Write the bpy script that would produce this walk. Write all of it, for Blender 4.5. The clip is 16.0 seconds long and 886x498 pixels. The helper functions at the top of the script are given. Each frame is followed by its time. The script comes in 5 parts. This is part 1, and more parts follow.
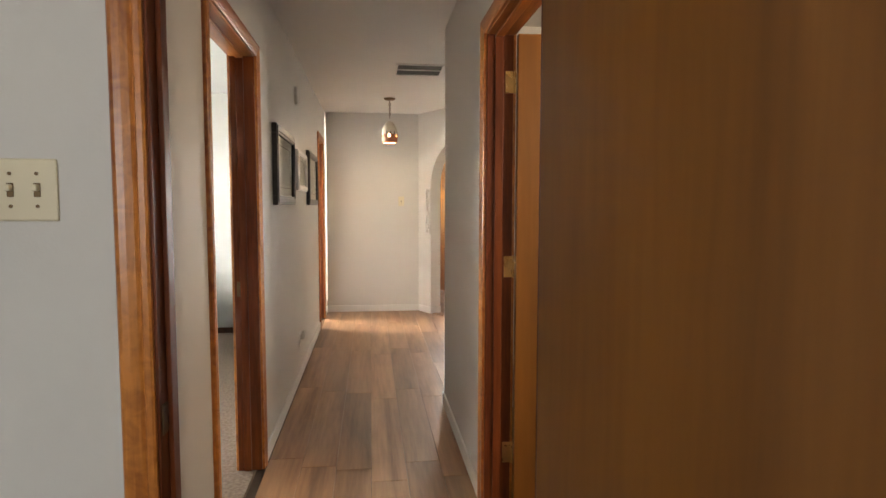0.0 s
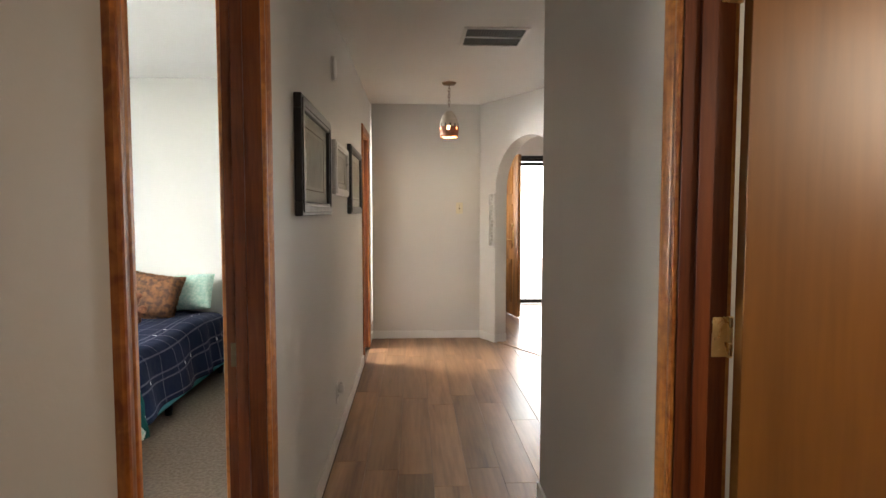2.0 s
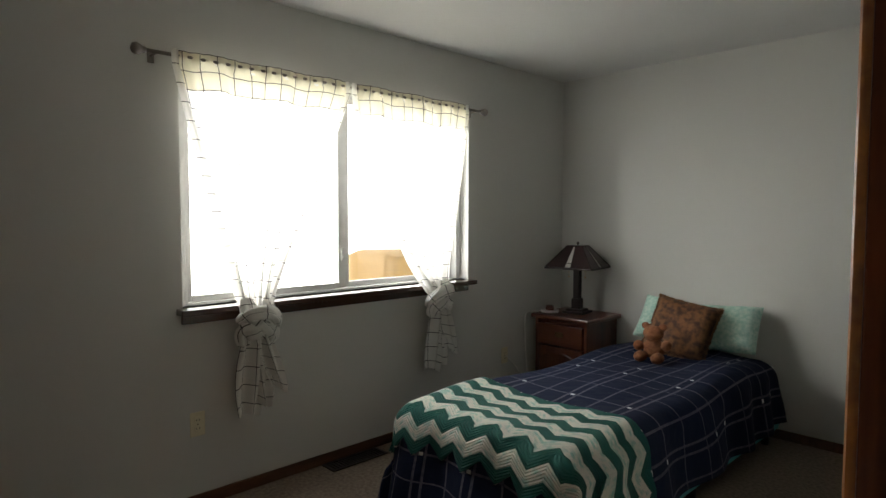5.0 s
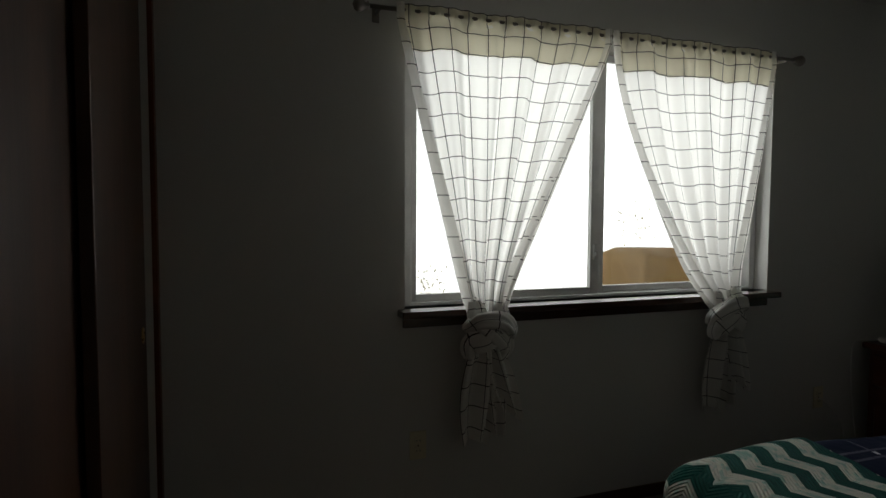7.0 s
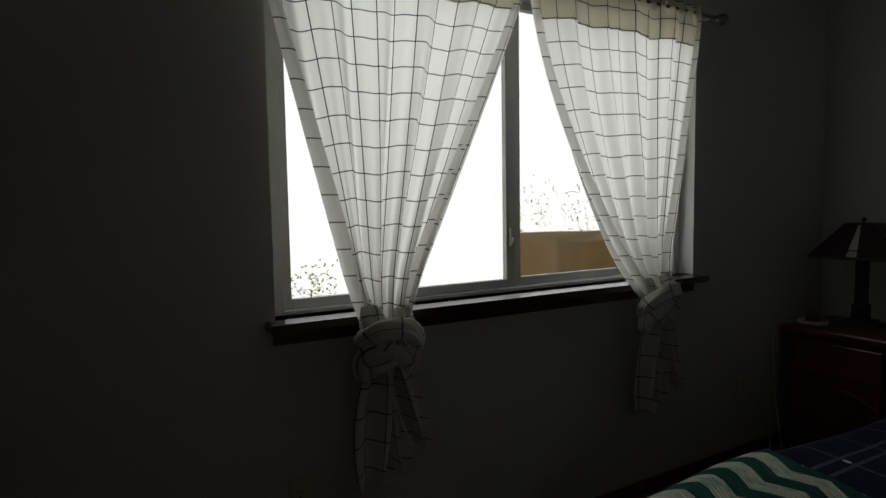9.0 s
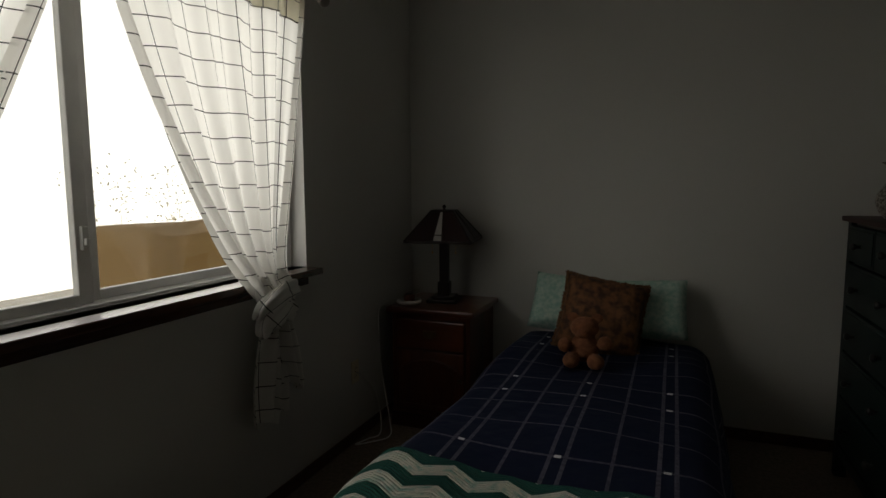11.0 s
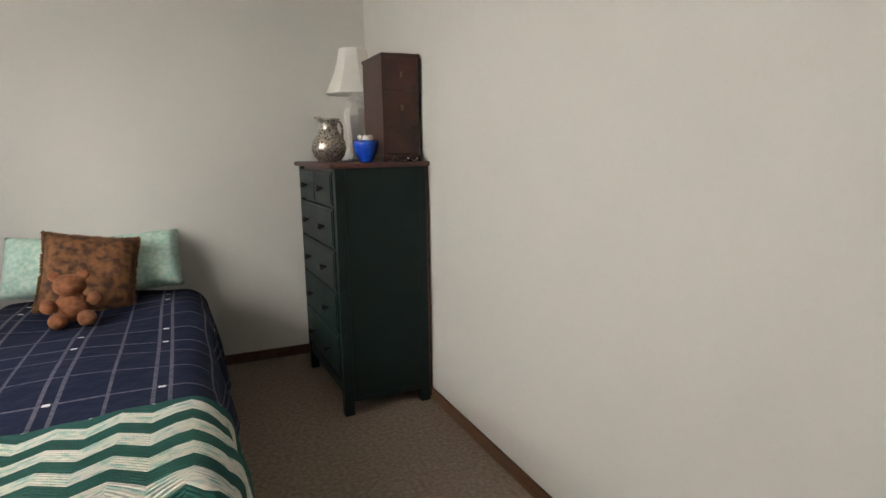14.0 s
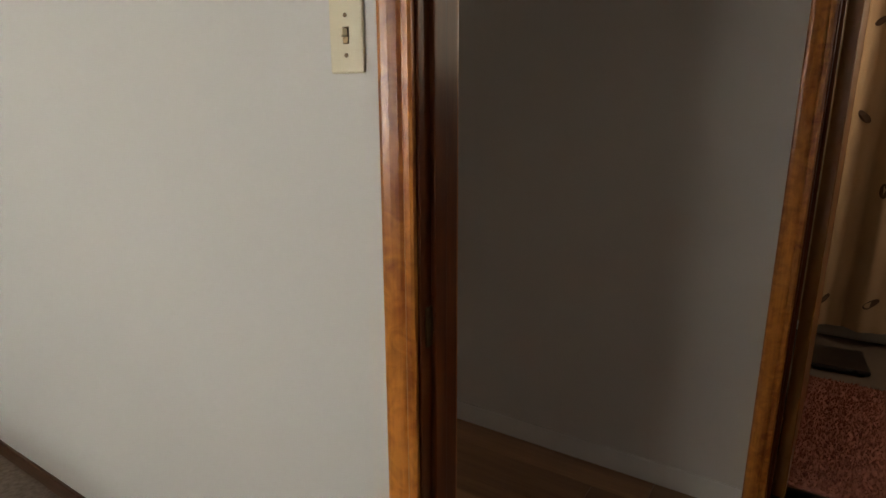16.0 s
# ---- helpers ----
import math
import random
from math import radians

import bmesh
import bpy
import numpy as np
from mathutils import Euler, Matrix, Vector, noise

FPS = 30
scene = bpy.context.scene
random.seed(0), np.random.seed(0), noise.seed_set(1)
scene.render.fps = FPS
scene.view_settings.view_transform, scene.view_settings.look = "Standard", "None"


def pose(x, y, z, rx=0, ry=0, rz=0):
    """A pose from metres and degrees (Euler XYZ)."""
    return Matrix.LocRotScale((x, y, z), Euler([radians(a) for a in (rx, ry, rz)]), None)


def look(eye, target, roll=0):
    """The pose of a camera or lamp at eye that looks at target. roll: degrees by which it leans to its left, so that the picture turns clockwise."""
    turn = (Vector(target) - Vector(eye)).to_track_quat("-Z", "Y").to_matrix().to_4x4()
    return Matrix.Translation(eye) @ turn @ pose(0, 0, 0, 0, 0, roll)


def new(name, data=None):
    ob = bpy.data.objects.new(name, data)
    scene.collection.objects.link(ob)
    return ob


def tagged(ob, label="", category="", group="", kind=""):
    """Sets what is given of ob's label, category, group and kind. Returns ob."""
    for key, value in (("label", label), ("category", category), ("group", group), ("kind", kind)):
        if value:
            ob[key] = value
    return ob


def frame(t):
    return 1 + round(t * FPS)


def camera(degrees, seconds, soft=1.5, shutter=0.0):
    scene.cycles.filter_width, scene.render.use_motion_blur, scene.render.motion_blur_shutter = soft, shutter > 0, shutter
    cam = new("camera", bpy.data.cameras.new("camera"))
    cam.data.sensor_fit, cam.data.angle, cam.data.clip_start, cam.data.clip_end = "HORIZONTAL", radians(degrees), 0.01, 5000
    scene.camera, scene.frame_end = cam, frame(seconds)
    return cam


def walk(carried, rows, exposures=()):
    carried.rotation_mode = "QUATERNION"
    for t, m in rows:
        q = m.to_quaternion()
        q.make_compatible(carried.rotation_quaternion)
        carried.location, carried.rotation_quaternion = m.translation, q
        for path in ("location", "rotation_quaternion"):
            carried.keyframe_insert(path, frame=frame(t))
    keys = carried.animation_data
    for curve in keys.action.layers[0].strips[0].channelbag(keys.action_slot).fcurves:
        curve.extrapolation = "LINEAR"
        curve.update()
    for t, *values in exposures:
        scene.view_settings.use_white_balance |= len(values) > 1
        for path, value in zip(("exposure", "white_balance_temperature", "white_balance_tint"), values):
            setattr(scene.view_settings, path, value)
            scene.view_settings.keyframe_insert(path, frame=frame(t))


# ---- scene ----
cam = camera(73.7, 16.0)
PATH = [
    (0, (-0.001, -0.763, 1.319), (0.242, 1.216, 1.172), 0.1),
    (0.5, (-0.039, -0.485, 1.321), (0.132, 1.503, 1.175), -0.0),
    (1, (-0.09, -0.164, 1.328), (0.059, 1.825, 1.179), 0.2),
    (1.5, (-0.069, 0.139, 1.334), (0.065, 2.13, 1.19), 0.2),
    (2, (-0.102, 0.417, 1.339), (-0.002, 2.41, 1.211), 0.0),
    (2.5, (-0.163, 0.643, 1.354), (-0.125, 2.639, 1.238), 0.1),
    (3, (-0.18, 0.892, 1.345), (-0.309, 2.886, 1.247), -0.1),
    (3.5, (-0.214, 1.092, 1.36), (-0.69, 3.032, 1.265), -0.2),
    (4, (-0.345, 1.264, 1.355), (-1.136, 3.098, 1.258), -0.2),
    (4.5, (-0.469, 1.389, 1.346), (-1.562, 3.061, 1.254), 0.4),
    (5, (-0.532, 1.505, 1.366), (-1.970, 2.891, 1.259), 0.1),
    (5.2, (-0.547, 1.553, 1.369), (-2.115, 2.79, 1.261), 0.1),
    (7.3, (-1.165, 1.898, 1.295), (-3.044, 2.575, 1.187), 0.1),
    (7.5, (-1.209, 1.92, 1.284), (-3.09, 2.592, 1.179), 0.0),
    (8, (-1.358, 1.957, 1.266), (-3.235, 2.64, 1.158), -0.0),
    (8.2, (-1.418, 1.979, 1.255), (-3.283, 2.691, 1.144), -0.1),
    (10.3, (-1.716, 2.265, 1.314), (-2.88, 3.879, 1.117), -0.6),
    (10.5, (-1.753, 2.29, 1.292), (-2.815, 3.974, 1.098), -0.3),
    (11, (-1.81, 2.262, 1.298), (-2.543, 4.11, 1.081), -0.3),
    (11.5, (-1.844, 2.232, 1.278), (-2.251, 4.178, 1.052), -0.5),
    (12, (-1.842, 2.194, 1.254), (-2.015, 4.172, 1.013), -0.7),
    (12.5, (-1.819, 2.153, 1.237), (-1.755, 4.135, 0.975), -0.8),
    (13, (-1.793, 2.124, 1.226), (-1.5, 4.081, 0.935), -1.0),
    (13.5, (-1.741, 2.079, 1.223), (-1.231, 3.986, 0.905), -1.3),
    (14, (-1.703, 2.013, 1.212), (-0.916, 3.820, 0.876), -1.0),
    (14.5, (-1.666, 1.823, 1.211), (-0.585, 3.471, 0.875), -0.8),
    (15, (-1.636, 1.729, 1.225), (-0.315, 3.181, 0.845), 0.2),
    (15.5, (-1.538, 1.689, 1.244), (-0.018, 2.913, 0.806), -1.2),
    (16, (-1.407, 1.662, 1.281), (0.220, 2.716, 0.789), -0.1),
]
walk(cam, [(t, look(eye, target, roll)) for t, eye, target, roll in PATH],
     exposures=[(0.0, 0.4, 6700, 11), (1.0, 0.45, 6600, 10), (1.5, 0.15, 6600, 11), (2.0, -0.05, 6400, 10), (2.5, -0.3, 6200, 9), (3.0, -0.65, 6300, 9), (3.5, -0.85, 6300, 9), (4.0, -1.0, 6400, 9), (5.0, -2.1, 6500, 9), (5.4, -2.4, 6500, 9), (7.2, -4.45, 6300, 8), (8.2, -4.75, 6300, 8),
                (10.3, -5.2, 6600, 10), (10.6, -5.1, 6700, 10), (11.0, -4.5, 6900, 10), (11.4, -3.35, 7300, 10), (11.7, -2.5, 7500, 10), (12.0, -1.95, 7600, 11), (12.5, -1.3, 7300, 11), (13.0, -1.0, 7100, 12), (13.5, -1.15, 7000, 13), (14.0, -1.25, 6800, 15), (14.5, -1.3, 6700, 15), (15.0, -1.45, 6600, 14), (15.5, -1.7, 6600, 14), (16.0, -1.5, 6900, 14)])


# ---------------------------------------------------------------- world and light
world = bpy.data.worlds.new("sky")
scene.world = world
world.use_nodes = True
wn = world.node_tree.nodes
sky = wn.new("ShaderNodeTexSky")
sky.sky_type = "NISHITA"
sky.sun_disc = False
sky.sun_elevation = radians(48)
sky.sun_rotation = radians(135)
sky.air_density, sky.dust_density, sky.ozone_density = 1.0, 2.5, 1.0
world.node_tree.links.new(sky.outputs[0], wn["Background"].inputs[0])
wn["Background"].inputs[1].default_value = 0.15

sun = new("sun", bpy.data.lights.new("sun", "SUN"))
sun.data.energy, sun.data.angle, sun.data.color = 4.0, radians(0.6), (1.0, 0.95, 0.88)
sun.matrix_world = look((8, -8, 12), (0, 0, 0))


def window_light(name, w, h, m, watts, colour=(1.0, 1.0, 1.0)):
    lamp = new(name, bpy.data.lights.new(name, "AREA"))
    lamp.data.shape, lamp.data.size, lamp.data.size_y = "RECTANGLE", w, h
    lamp.data.energy, lamp.data.color = watts, colour
    lamp.matrix_world = m
    return lamp


# ---------------------------------------------------------------- materials
def mat(name, colour, rough=0.6, metal=0.0, second=None, scale=8.0, amount=0.5, bump=0.0, bump_scale=60.0, stretch=(1, 1, 1),
        spec=0.5, coat=0.0, per_object=0.0, detail=6.0):
    m = bpy.data.materials.new(name)
    m.use_nodes = True
    n, li = m.node_tree.nodes, m.node_tree.links
    b = n["Principled BSDF"]
    b.inputs["Roughness"].default_value = rough
    b.inputs["Metallic"].default_value = metal
    b.inputs["Specular IOR Level"].default_value = spec
    b.inputs["Coat Weight"].default_value = coat
    b.inputs["Coat Roughness"].default_value = 0.12
    tc = n.new("ShaderNodeTexCoord")
    mp = n.new("ShaderNodeMapping")
    mp.inputs["Scale"].default_value = stretch
    li.new(tc.outputs["Object"], mp.inputs[0])
    big = n.new("ShaderNodeTexNoise")
    big.inputs["Scale"].default_value, big.inputs["Detail"].default_value = scale, detail
    li.new(mp.outputs[0], big.inputs["Vector"])
    mix = n.new("ShaderNodeMix")
    mix.data_type = "RGBA"
    mix.inputs[6].default_value = (*colour, 1)
    mix.inputs[7].default_value = (*(second or [c * 0.8 for c in colour]), 1)
    ramp = n.new("ShaderNodeMapRange")
    ramp.inputs[1].default_value, ramp.inputs[2].default_value = 0.35, 0.65
    ramp.inputs[4].default_value = amount
    li.new(big.outputs[0], ramp.inputs[0])
    li.new(ramp.outputs[0], mix.inputs[0])
    out = mix.outputs[2]
    if per_object:
        info = n.new("ShaderNodeObjectInfo")
        rng = n.new("ShaderNodeMapRange")
        rng.inputs[3].default_value, rng.inputs[4].default_value = 1 - per_object, 1 + per_object
        li.new(info.outputs["Random"], rng.inputs[0])
        hsv = n.new("ShaderNodeHueSaturation")
        li.new(rng.outputs[0], hsv.inputs["Value"])
        li.new(out, hsv.inputs["Color"])
        out = hsv.outputs[0]
    li.new(out, b.inputs["Base Color"])
    rr = n.new("ShaderNodeMapRange")
    rr.inputs[3].default_value, rr.inputs[4].default_value = max(0.02, rough - 0.06), min(1, rough + 0.06)
    li.new(big.outputs[0], rr.inputs[0])
    li.new(rr.outputs[0], b.inputs["Roughness"])
    if bump:
        fine = n.new("ShaderNodeTexNoise")
        fine.inputs["Scale"].default_value, fine.inputs["Detail"].default_value = bump_scale, 3
        li.new(mp.outputs[0], fine.inputs["Vector"])
        bn = n.new("ShaderNodeBump")
        bn.inputs["Strength"].default_value, bn.inputs["Distance"].default_value = bump, 0.004
        li.new(fine.outputs[0], bn.inputs["Height"])
        li.new(bn.outputs[0], b.inputs["Normal"])
    return m


def wood(name, dark, light, rough=0.35, along=2, grain=14.0, coat=0.3, per_object=0.0, knots=0.0):
    """Wood with grain along one axis of the object."""
    m = bpy.data.materials.new(name)
    m.use_nodes = True
    n, li = m.node_tree.nodes, m.node_tree.links
    b = n["Principled BSDF"]
    b.inputs["Roughness"].default_value = rough
    b.inputs["Coat Weight"].default_value = coat
    b.inputs["Coat Roughness"].default_value = 0.2
    tc = n.new("ShaderNodeTexCoord")
    info = n.new("ShaderNodeObjectInfo")
    off = n.new("ShaderNodeVectorMath")
    off.operation = "ADD"
    mul = n.new("ShaderNodeMath")
    mul.operation = "MULTIPLY"
    mul.inputs[1].default_value = 37.0
    li.new(info.outputs["Random"], mul.inputs[0])
    li.new(tc.outputs["Object"], off.inputs[0])
    li.new(mul.outputs[0], off.inputs[1])
    mp = n.new("ShaderNodeMapping")
    s = [1.0, 1.0, 1.0]
    s[along] = 0.07
    mp.inputs["Scale"].default_value = s
    li.new(off.outputs[0], mp.inputs[0])
    a = n.new("ShaderNodeTexNoise")
    a.inputs["Scale"].default_value, a.inputs["Detail"].default_value, a.inputs["Distortion"].default_value = grain, 5, 0.6
    li.new(mp.outputs[0], a.inputs["Vector"])
    f = n.new("ShaderNodeTexNoise")
    f.inputs["Scale"].default_value, f.inputs["Detail"].default_value = grain * 9, 3
    li.new(mp.outputs[0], f.inputs["Vector"])
    add = n.new("ShaderNodeMath")
    add.operation = "MULTIPLY_ADD"
    add.inputs[1].default_value = 0.35
    li.new(f.outputs[0], add.inputs[0])
    li.new(a.outputs[0], add.inputs[2])
    if knots:
        curl = n.new("ShaderNodeTexNoise")
        curl.inputs["Scale"].default_value, curl.inputs["Detail"].default_value, curl.inputs["Distortion"].default_value = 26, 2, 1.2
        li.new(off.outputs[0], curl.inputs["Vector"])
        fig = n.new("ShaderNodeMath")
        fig.operation = "MULTIPLY_ADD"
        fig.inputs[1].default_value = knots
        shift = n.new("ShaderNodeMath")
        shift.operation = "SUBTRACT"
        shift.inputs[1].default_value = 0.5
        li.new(curl.outputs[0], shift.inputs[0])
        li.new(shift.outputs[0], fig.inputs[0])
        li.new(add.outputs[0], fig.inputs[2])
        add = fig
    ramp = n.new("ShaderNodeValToRGB")
    ramp.color_ramp.elements[0].position, ramp.color_ramp.elements[0].color = 0.45, (*dark, 1)
    ramp.color_ramp.elements[1].position, ramp.color_ramp.elements[1].color = 0.85, (*light, 1)
    li.new(add.outputs[0], ramp.inputs[0])
    out = ramp.outputs[0]
    if per_object:
        rng = n.new("ShaderNodeMapRange")
        rng.inputs[3].default_value, rng.inputs[4].default_value = 1 - per_object, 1 + per_object
        li.new(info.outputs["Random"], rng.inputs[0])
        hsv = n.new("ShaderNodeHueSaturation")
        li.new(rng.outputs[0], hsv.inputs["Value"])
        li.new(out, hsv.inputs["Color"])
        out = hsv.outputs[0]
    li.new(out, b.inputs["Base Color"])
    bn = n.new("ShaderNodeBump")
    bn.inputs["Strength"].default_value, bn.inputs["Distance"].default_value = 0.12, 0.002
    li.new(f.outputs[0], bn.inputs["Height"])
    li.new(bn.outputs[0], b.inputs["Normal"])
    return m


M_WALL = mat("wall_paint", (0.66, 0.64, 0.60), 0.55, second=(0.62, 0.60, 0.56), scale=1.2, bump=0.10, bump_scale=140)
M_WALL_BED = mat("bedroom_paint", (0.66, 0.655, 0.62), 0.6, second=(0.62, 0.615, 0.58), scale=1.1, bump=0.10, bump_scale=140)
M_CEIL = mat("ceiling_paint", (0.74, 0.74, 0.72), 0.8, second=(0.70, 0.70, 0.68), scale=2, bump=0.35, bump_scale=90)
M_WHITE = mat("white_trim", (0.78, 0.77, 0.74), 0.4, second=(0.70, 0.69, 0.66), scale=6)
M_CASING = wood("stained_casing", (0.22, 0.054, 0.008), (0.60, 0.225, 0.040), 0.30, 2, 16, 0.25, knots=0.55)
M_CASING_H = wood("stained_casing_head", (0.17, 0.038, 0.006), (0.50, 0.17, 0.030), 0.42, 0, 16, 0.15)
M_DOOR = wood("door_veneer", (0.165, 0.062, 0.009), (0.26, 0.102, 0.017), 0.36, 2, 5, 0.0)
# Casing stain with the shade inside the doorways put into its colour.
M_JAMB_SHADED = wood("stained_jamb_shaded", (0.070, 0.015, 0.004), (0.20, 0.050, 0.011), 0.42, 2, 14, 0.15)
M_JAMB_SHADED.node_tree.nodes["Principled BSDF"].inputs["Specular IOR Level"].default_value = 0.22
M_BASE_BR = wood("brown_baseboard", (0.06, 0.025, 0.012), (0.14, 0.06, 0.028), 0.4, 1, 20, 0.2)
M_PLANK = wood("plank", (0.145, 0.064, 0.030), (0.40, 0.222, 0.112), 0.36, 1, 6, 0.08, per_object=0.24)
M_PLANK_E = wood("entry_plank", (0.15, 0.076, 0.040), (0.38, 0.24, 0.14), 0.32, 1, 7, 0.2, per_object=0.18)
M_CARPET = mat("carpet", (0.29, 0.232, 0.185), 1.0, second=(0.185, 0.143, 0.110), scale=55, amount=0.9, bump=1.0, bump_scale=230, spec=0.1)
M_BRASS = mat("brass", (0.75, 0.52, 0.22), 0.28, 1.0, scale=30)
M_DARKBRASS = mat("aged_brass", (0.16, 0.11, 0.06), 0.4, 0.9, scale=40)
M_BLACK = mat("black_wood", (0.018, 0.014, 0.013), 0.3, scale=20)
M_IRON = mat("black_iron", (0.012, 0.012, 0.013), 0.45, 0.3, scale=40)
M_CREAM = mat("cream_plastic", (0.74, 0.68, 0.50), 0.35, second=(0.70, 0.64, 0.46), scale=12)
M_PLASTIC = mat("white_plastic", (0.78, 0.77, 0.73), 0.35, scale=12)
M_PAPER = mat("mat_board", (0.70, 0.68, 0.62), 0.9, second=(0.66, 0.64, 0.58), scale=15)


def glass(name, colour=(1, 1, 1), rough=0.0, ior=1.45):
    m = bpy.data.materials.new(name)
    m.use_nodes = True
    b = m.node_tree.nodes["Principled BSDF"]
    b.inputs["Base Color"].default_value = (*colour, 1)
    b.inputs["Transmission Weight"].default_value = 1.0
    b.inputs["Roughness"].default_value = rough
    b.inputs["IOR"].default_value = ior
    return m


def glow(name, colour, strength):
    m = bpy.data.materials.new(name)
    m.use_nodes = True
    b = m.node_tree.nodes["Principled BSDF"]
    b.inputs["Base Color"].default_value = (*colour, 1)
    b.inputs["Emission Color"].default_value = (*colour, 1)
    b.inputs["Emission Strength"].default_value = strength
    return m


def clear_pane(name, gloss):
    """Thin clear glass: the view passes straight through, with a faint mirror sheen."""
    m = bpy.data.materials.new(name)
    m.use_nodes = True
    n, li = m.node_tree.nodes, m.node_tree.links
    n.remove(n["Principled BSDF"])
    mix, clear, sheen = n.new("ShaderNodeMixShader"), n.new("ShaderNodeBsdfTransparent"), n.new("ShaderNodeBsdfGlossy")
    clear.inputs["Color"].default_value = (0.96, 0.97, 0.965, 1)
    sheen.inputs["Roughness"].default_value = 0.02
    mix.inputs[0].default_value = gloss
    li.new(clear.outputs[0], mix.inputs[1])
    li.new(sheen.outputs[0], mix.inputs[2])
    li.new(mix.outputs[0], n["Material Output"].inputs[0])
    return m


M_GLASS = clear_pane("window_glass", 0.05)


# ---------------------------------------------------------------- mesh helpers
def box(bm, x0, x1, y0, y1, z0, z1, bevel=0.0):
    made = bmesh.ops.create_cube(bm, size=1)["verts"]
    for v in made:
        v.co = ((x0 + x1) / 2 + v.co.x * (x1 - x0), (y0 + y1) / 2 + v.co.y * (y1 - y0), (z0 + z1) / 2 + v.co.z * (z1 - z0))
    if bevel:
        edges = {e for v in made for e in v.link_edges}
        bmesh.ops.bevel(bm, geom=list(edges), offset=bevel, segments=2, affect="EDGES", profile=0.5)
    return bm


def boxes(*rows, bevel=0.0):
    bm = bmesh.new()
    for r in rows:
        box(bm, *r, bevel=bevel)
    return bm


def rod(bm, a, b, r0, r1=None, sides=16):
    a, b = Vector(a), Vector(b)
    r1 = r0 if r1 is None else r1
    turn = (b - a).to_track_quat("Z", "Y").to_matrix().to_4x4()
    bmesh.ops.create_cone(bm, cap_ends=True, segments=sides, radius1=max(r0, 1e-4), radius2=max(r1, 1e-4), depth=(b - a).length,
                          matrix=Matrix.Translation((a + b) / 2) @ turn)
    return bm


def lathe(profile, sides=32, cx=0.0, cy=0.0, flute=0.0, flutes=0, twist=0.0):
    """A turned body from (radius, height) pairs."""
    bm = bmesh.new()
    rings = []
    for i, (r, z) in enumerate(profile):
        ring = []
        for k in range(sides):
            a = 2 * math.pi * k / sides + twist * i
            rr = r * (1 + flute * math.cos(flutes * a)) if flutes else r
            ring.append(bm.verts.new((cx + rr * math.cos(a), cy + rr * math.sin(a), z)))
        rings.append(ring)
    for a, b in zip(rings, rings[1:]):
        for k in range(sides):
            bm.faces.new((a[k], a[(k + 1) % sides], b[(k + 1) % sides], b[k]))
    if profile[0][0] > 0.002:
        bm.faces.new(rings[0][::-1])
    if profile[-1][0] > 0.002:
        bm.faces.new(rings[-1])
    return bm


def tube(points, r, sides=8):
    """A round cord along points."""
    bm = bmesh.new()
    pts = [Vector(p) for p in points]
    rings = []
    for i, p in enumerate(pts):
        d = (pts[min(i + 1, len(pts) - 1)] - pts[max(i - 1, 0)]).normalized()
        u = d.orthogonal().normalized() if abs(d.z) > 0.95 else d.cross(Vector((0, 0, 1))).normalized()
        w = d.cross(u)
        rings.append([bm.verts.new(p + r * (math.cos(2 * math.pi * k / sides) * u + math.sin(2 * math.pi * k / sides) * w)) for k in range(sides)])
    for a, b in zip(rings, rings[1:]):
        for k in range(sides):
            bm.faces.new((a[k], a[(k + 1) % sides], b[(k + 1) % sides], b[k]))
    bm.faces.new(rings[0][::-1])
    bm.faces.new(rings[-1])
    return bm


def curve_points(keys, steps=10):
    """A smooth line through a few points."""
    pts = [Vector(k) for k in keys]
    pts = [2 * pts[0] - pts[1]] + pts + [2 * pts[-1] - pts[-2]]
    out = []
    for i in range(1, len(pts) - 2):
        p0, p1, p2, p3 = pts[i - 1:i + 3]
        for s in range(steps):
            t = s / steps
            out.append(0.5 * (2 * p1 + (p2 - p0) * t + (2 * p0 - 5 * p1 + 4 * p2 - p3) * t * t + (3 * p1 - p0 - 3 * p2 + p3) * t ** 3))
    out.append(pts[-2])
    return out


def part(name, bm, material, parent=None, label="", smooth=False, m=None):
    bmesh.ops.recalc_face_normals(bm, faces=bm.faces)
    me = bpy.data.meshes.new(name)
    bm.to_mesh(me)
    bm.free()
    if smooth:
        for p in me.polygons:
            p.use_smooth = True
    for one in material if isinstance(material, (list, tuple)) else [material]:
        me.materials.append(one)
    ob = new(name, me)
    if parent is not None:
        ob.parent = parent
    if m is not None:
        ob.matrix_local = m
    if label:
        ob["label"] = label
    return ob


def thing(name, m, label, category, group="", kind=""):
    ob = new(name)
    ob.empty_display_size = 0.1
    ob.matrix_world = m
    return tagged(ob, label, category, group, kind)


def setting(name, bm, material, label, category, m=None):
    ob = part(name, bm, material, None, "", False, m)
    return tagged(ob, label, category, "", "structure")


def wall_mesh(u0, u1, thick, height, openings=()):
    """A wall along x with rectangular openings (u0, u1, z0, z1)."""
    bm = bmesh.new()
    at = u0
    for a, b, z0, z1 in sorted(openings):
        if a > at:
            box(bm, at, a, 0, thick, 0, height)
        if z0 > 0:
            box(bm, a, b, 0, thick, 0, z0)
        if z1 < height:
            box(bm, a, b, 0, thick, z1, height)
        at = b
    if at < u1:
        box(bm, at, u1, 0, thick, 0, height)
    return bm


CASING = ((0.005, 0.0), (0.005, 0.009), (0.010, 0.012), (0.020, 0.012), (0.024, 0.009), (0.030, 0.012), (0.044, 0.016), (0.056, 0.018), (0.062, 0.017), (0.066, 0.012), (0.066, 0.0))


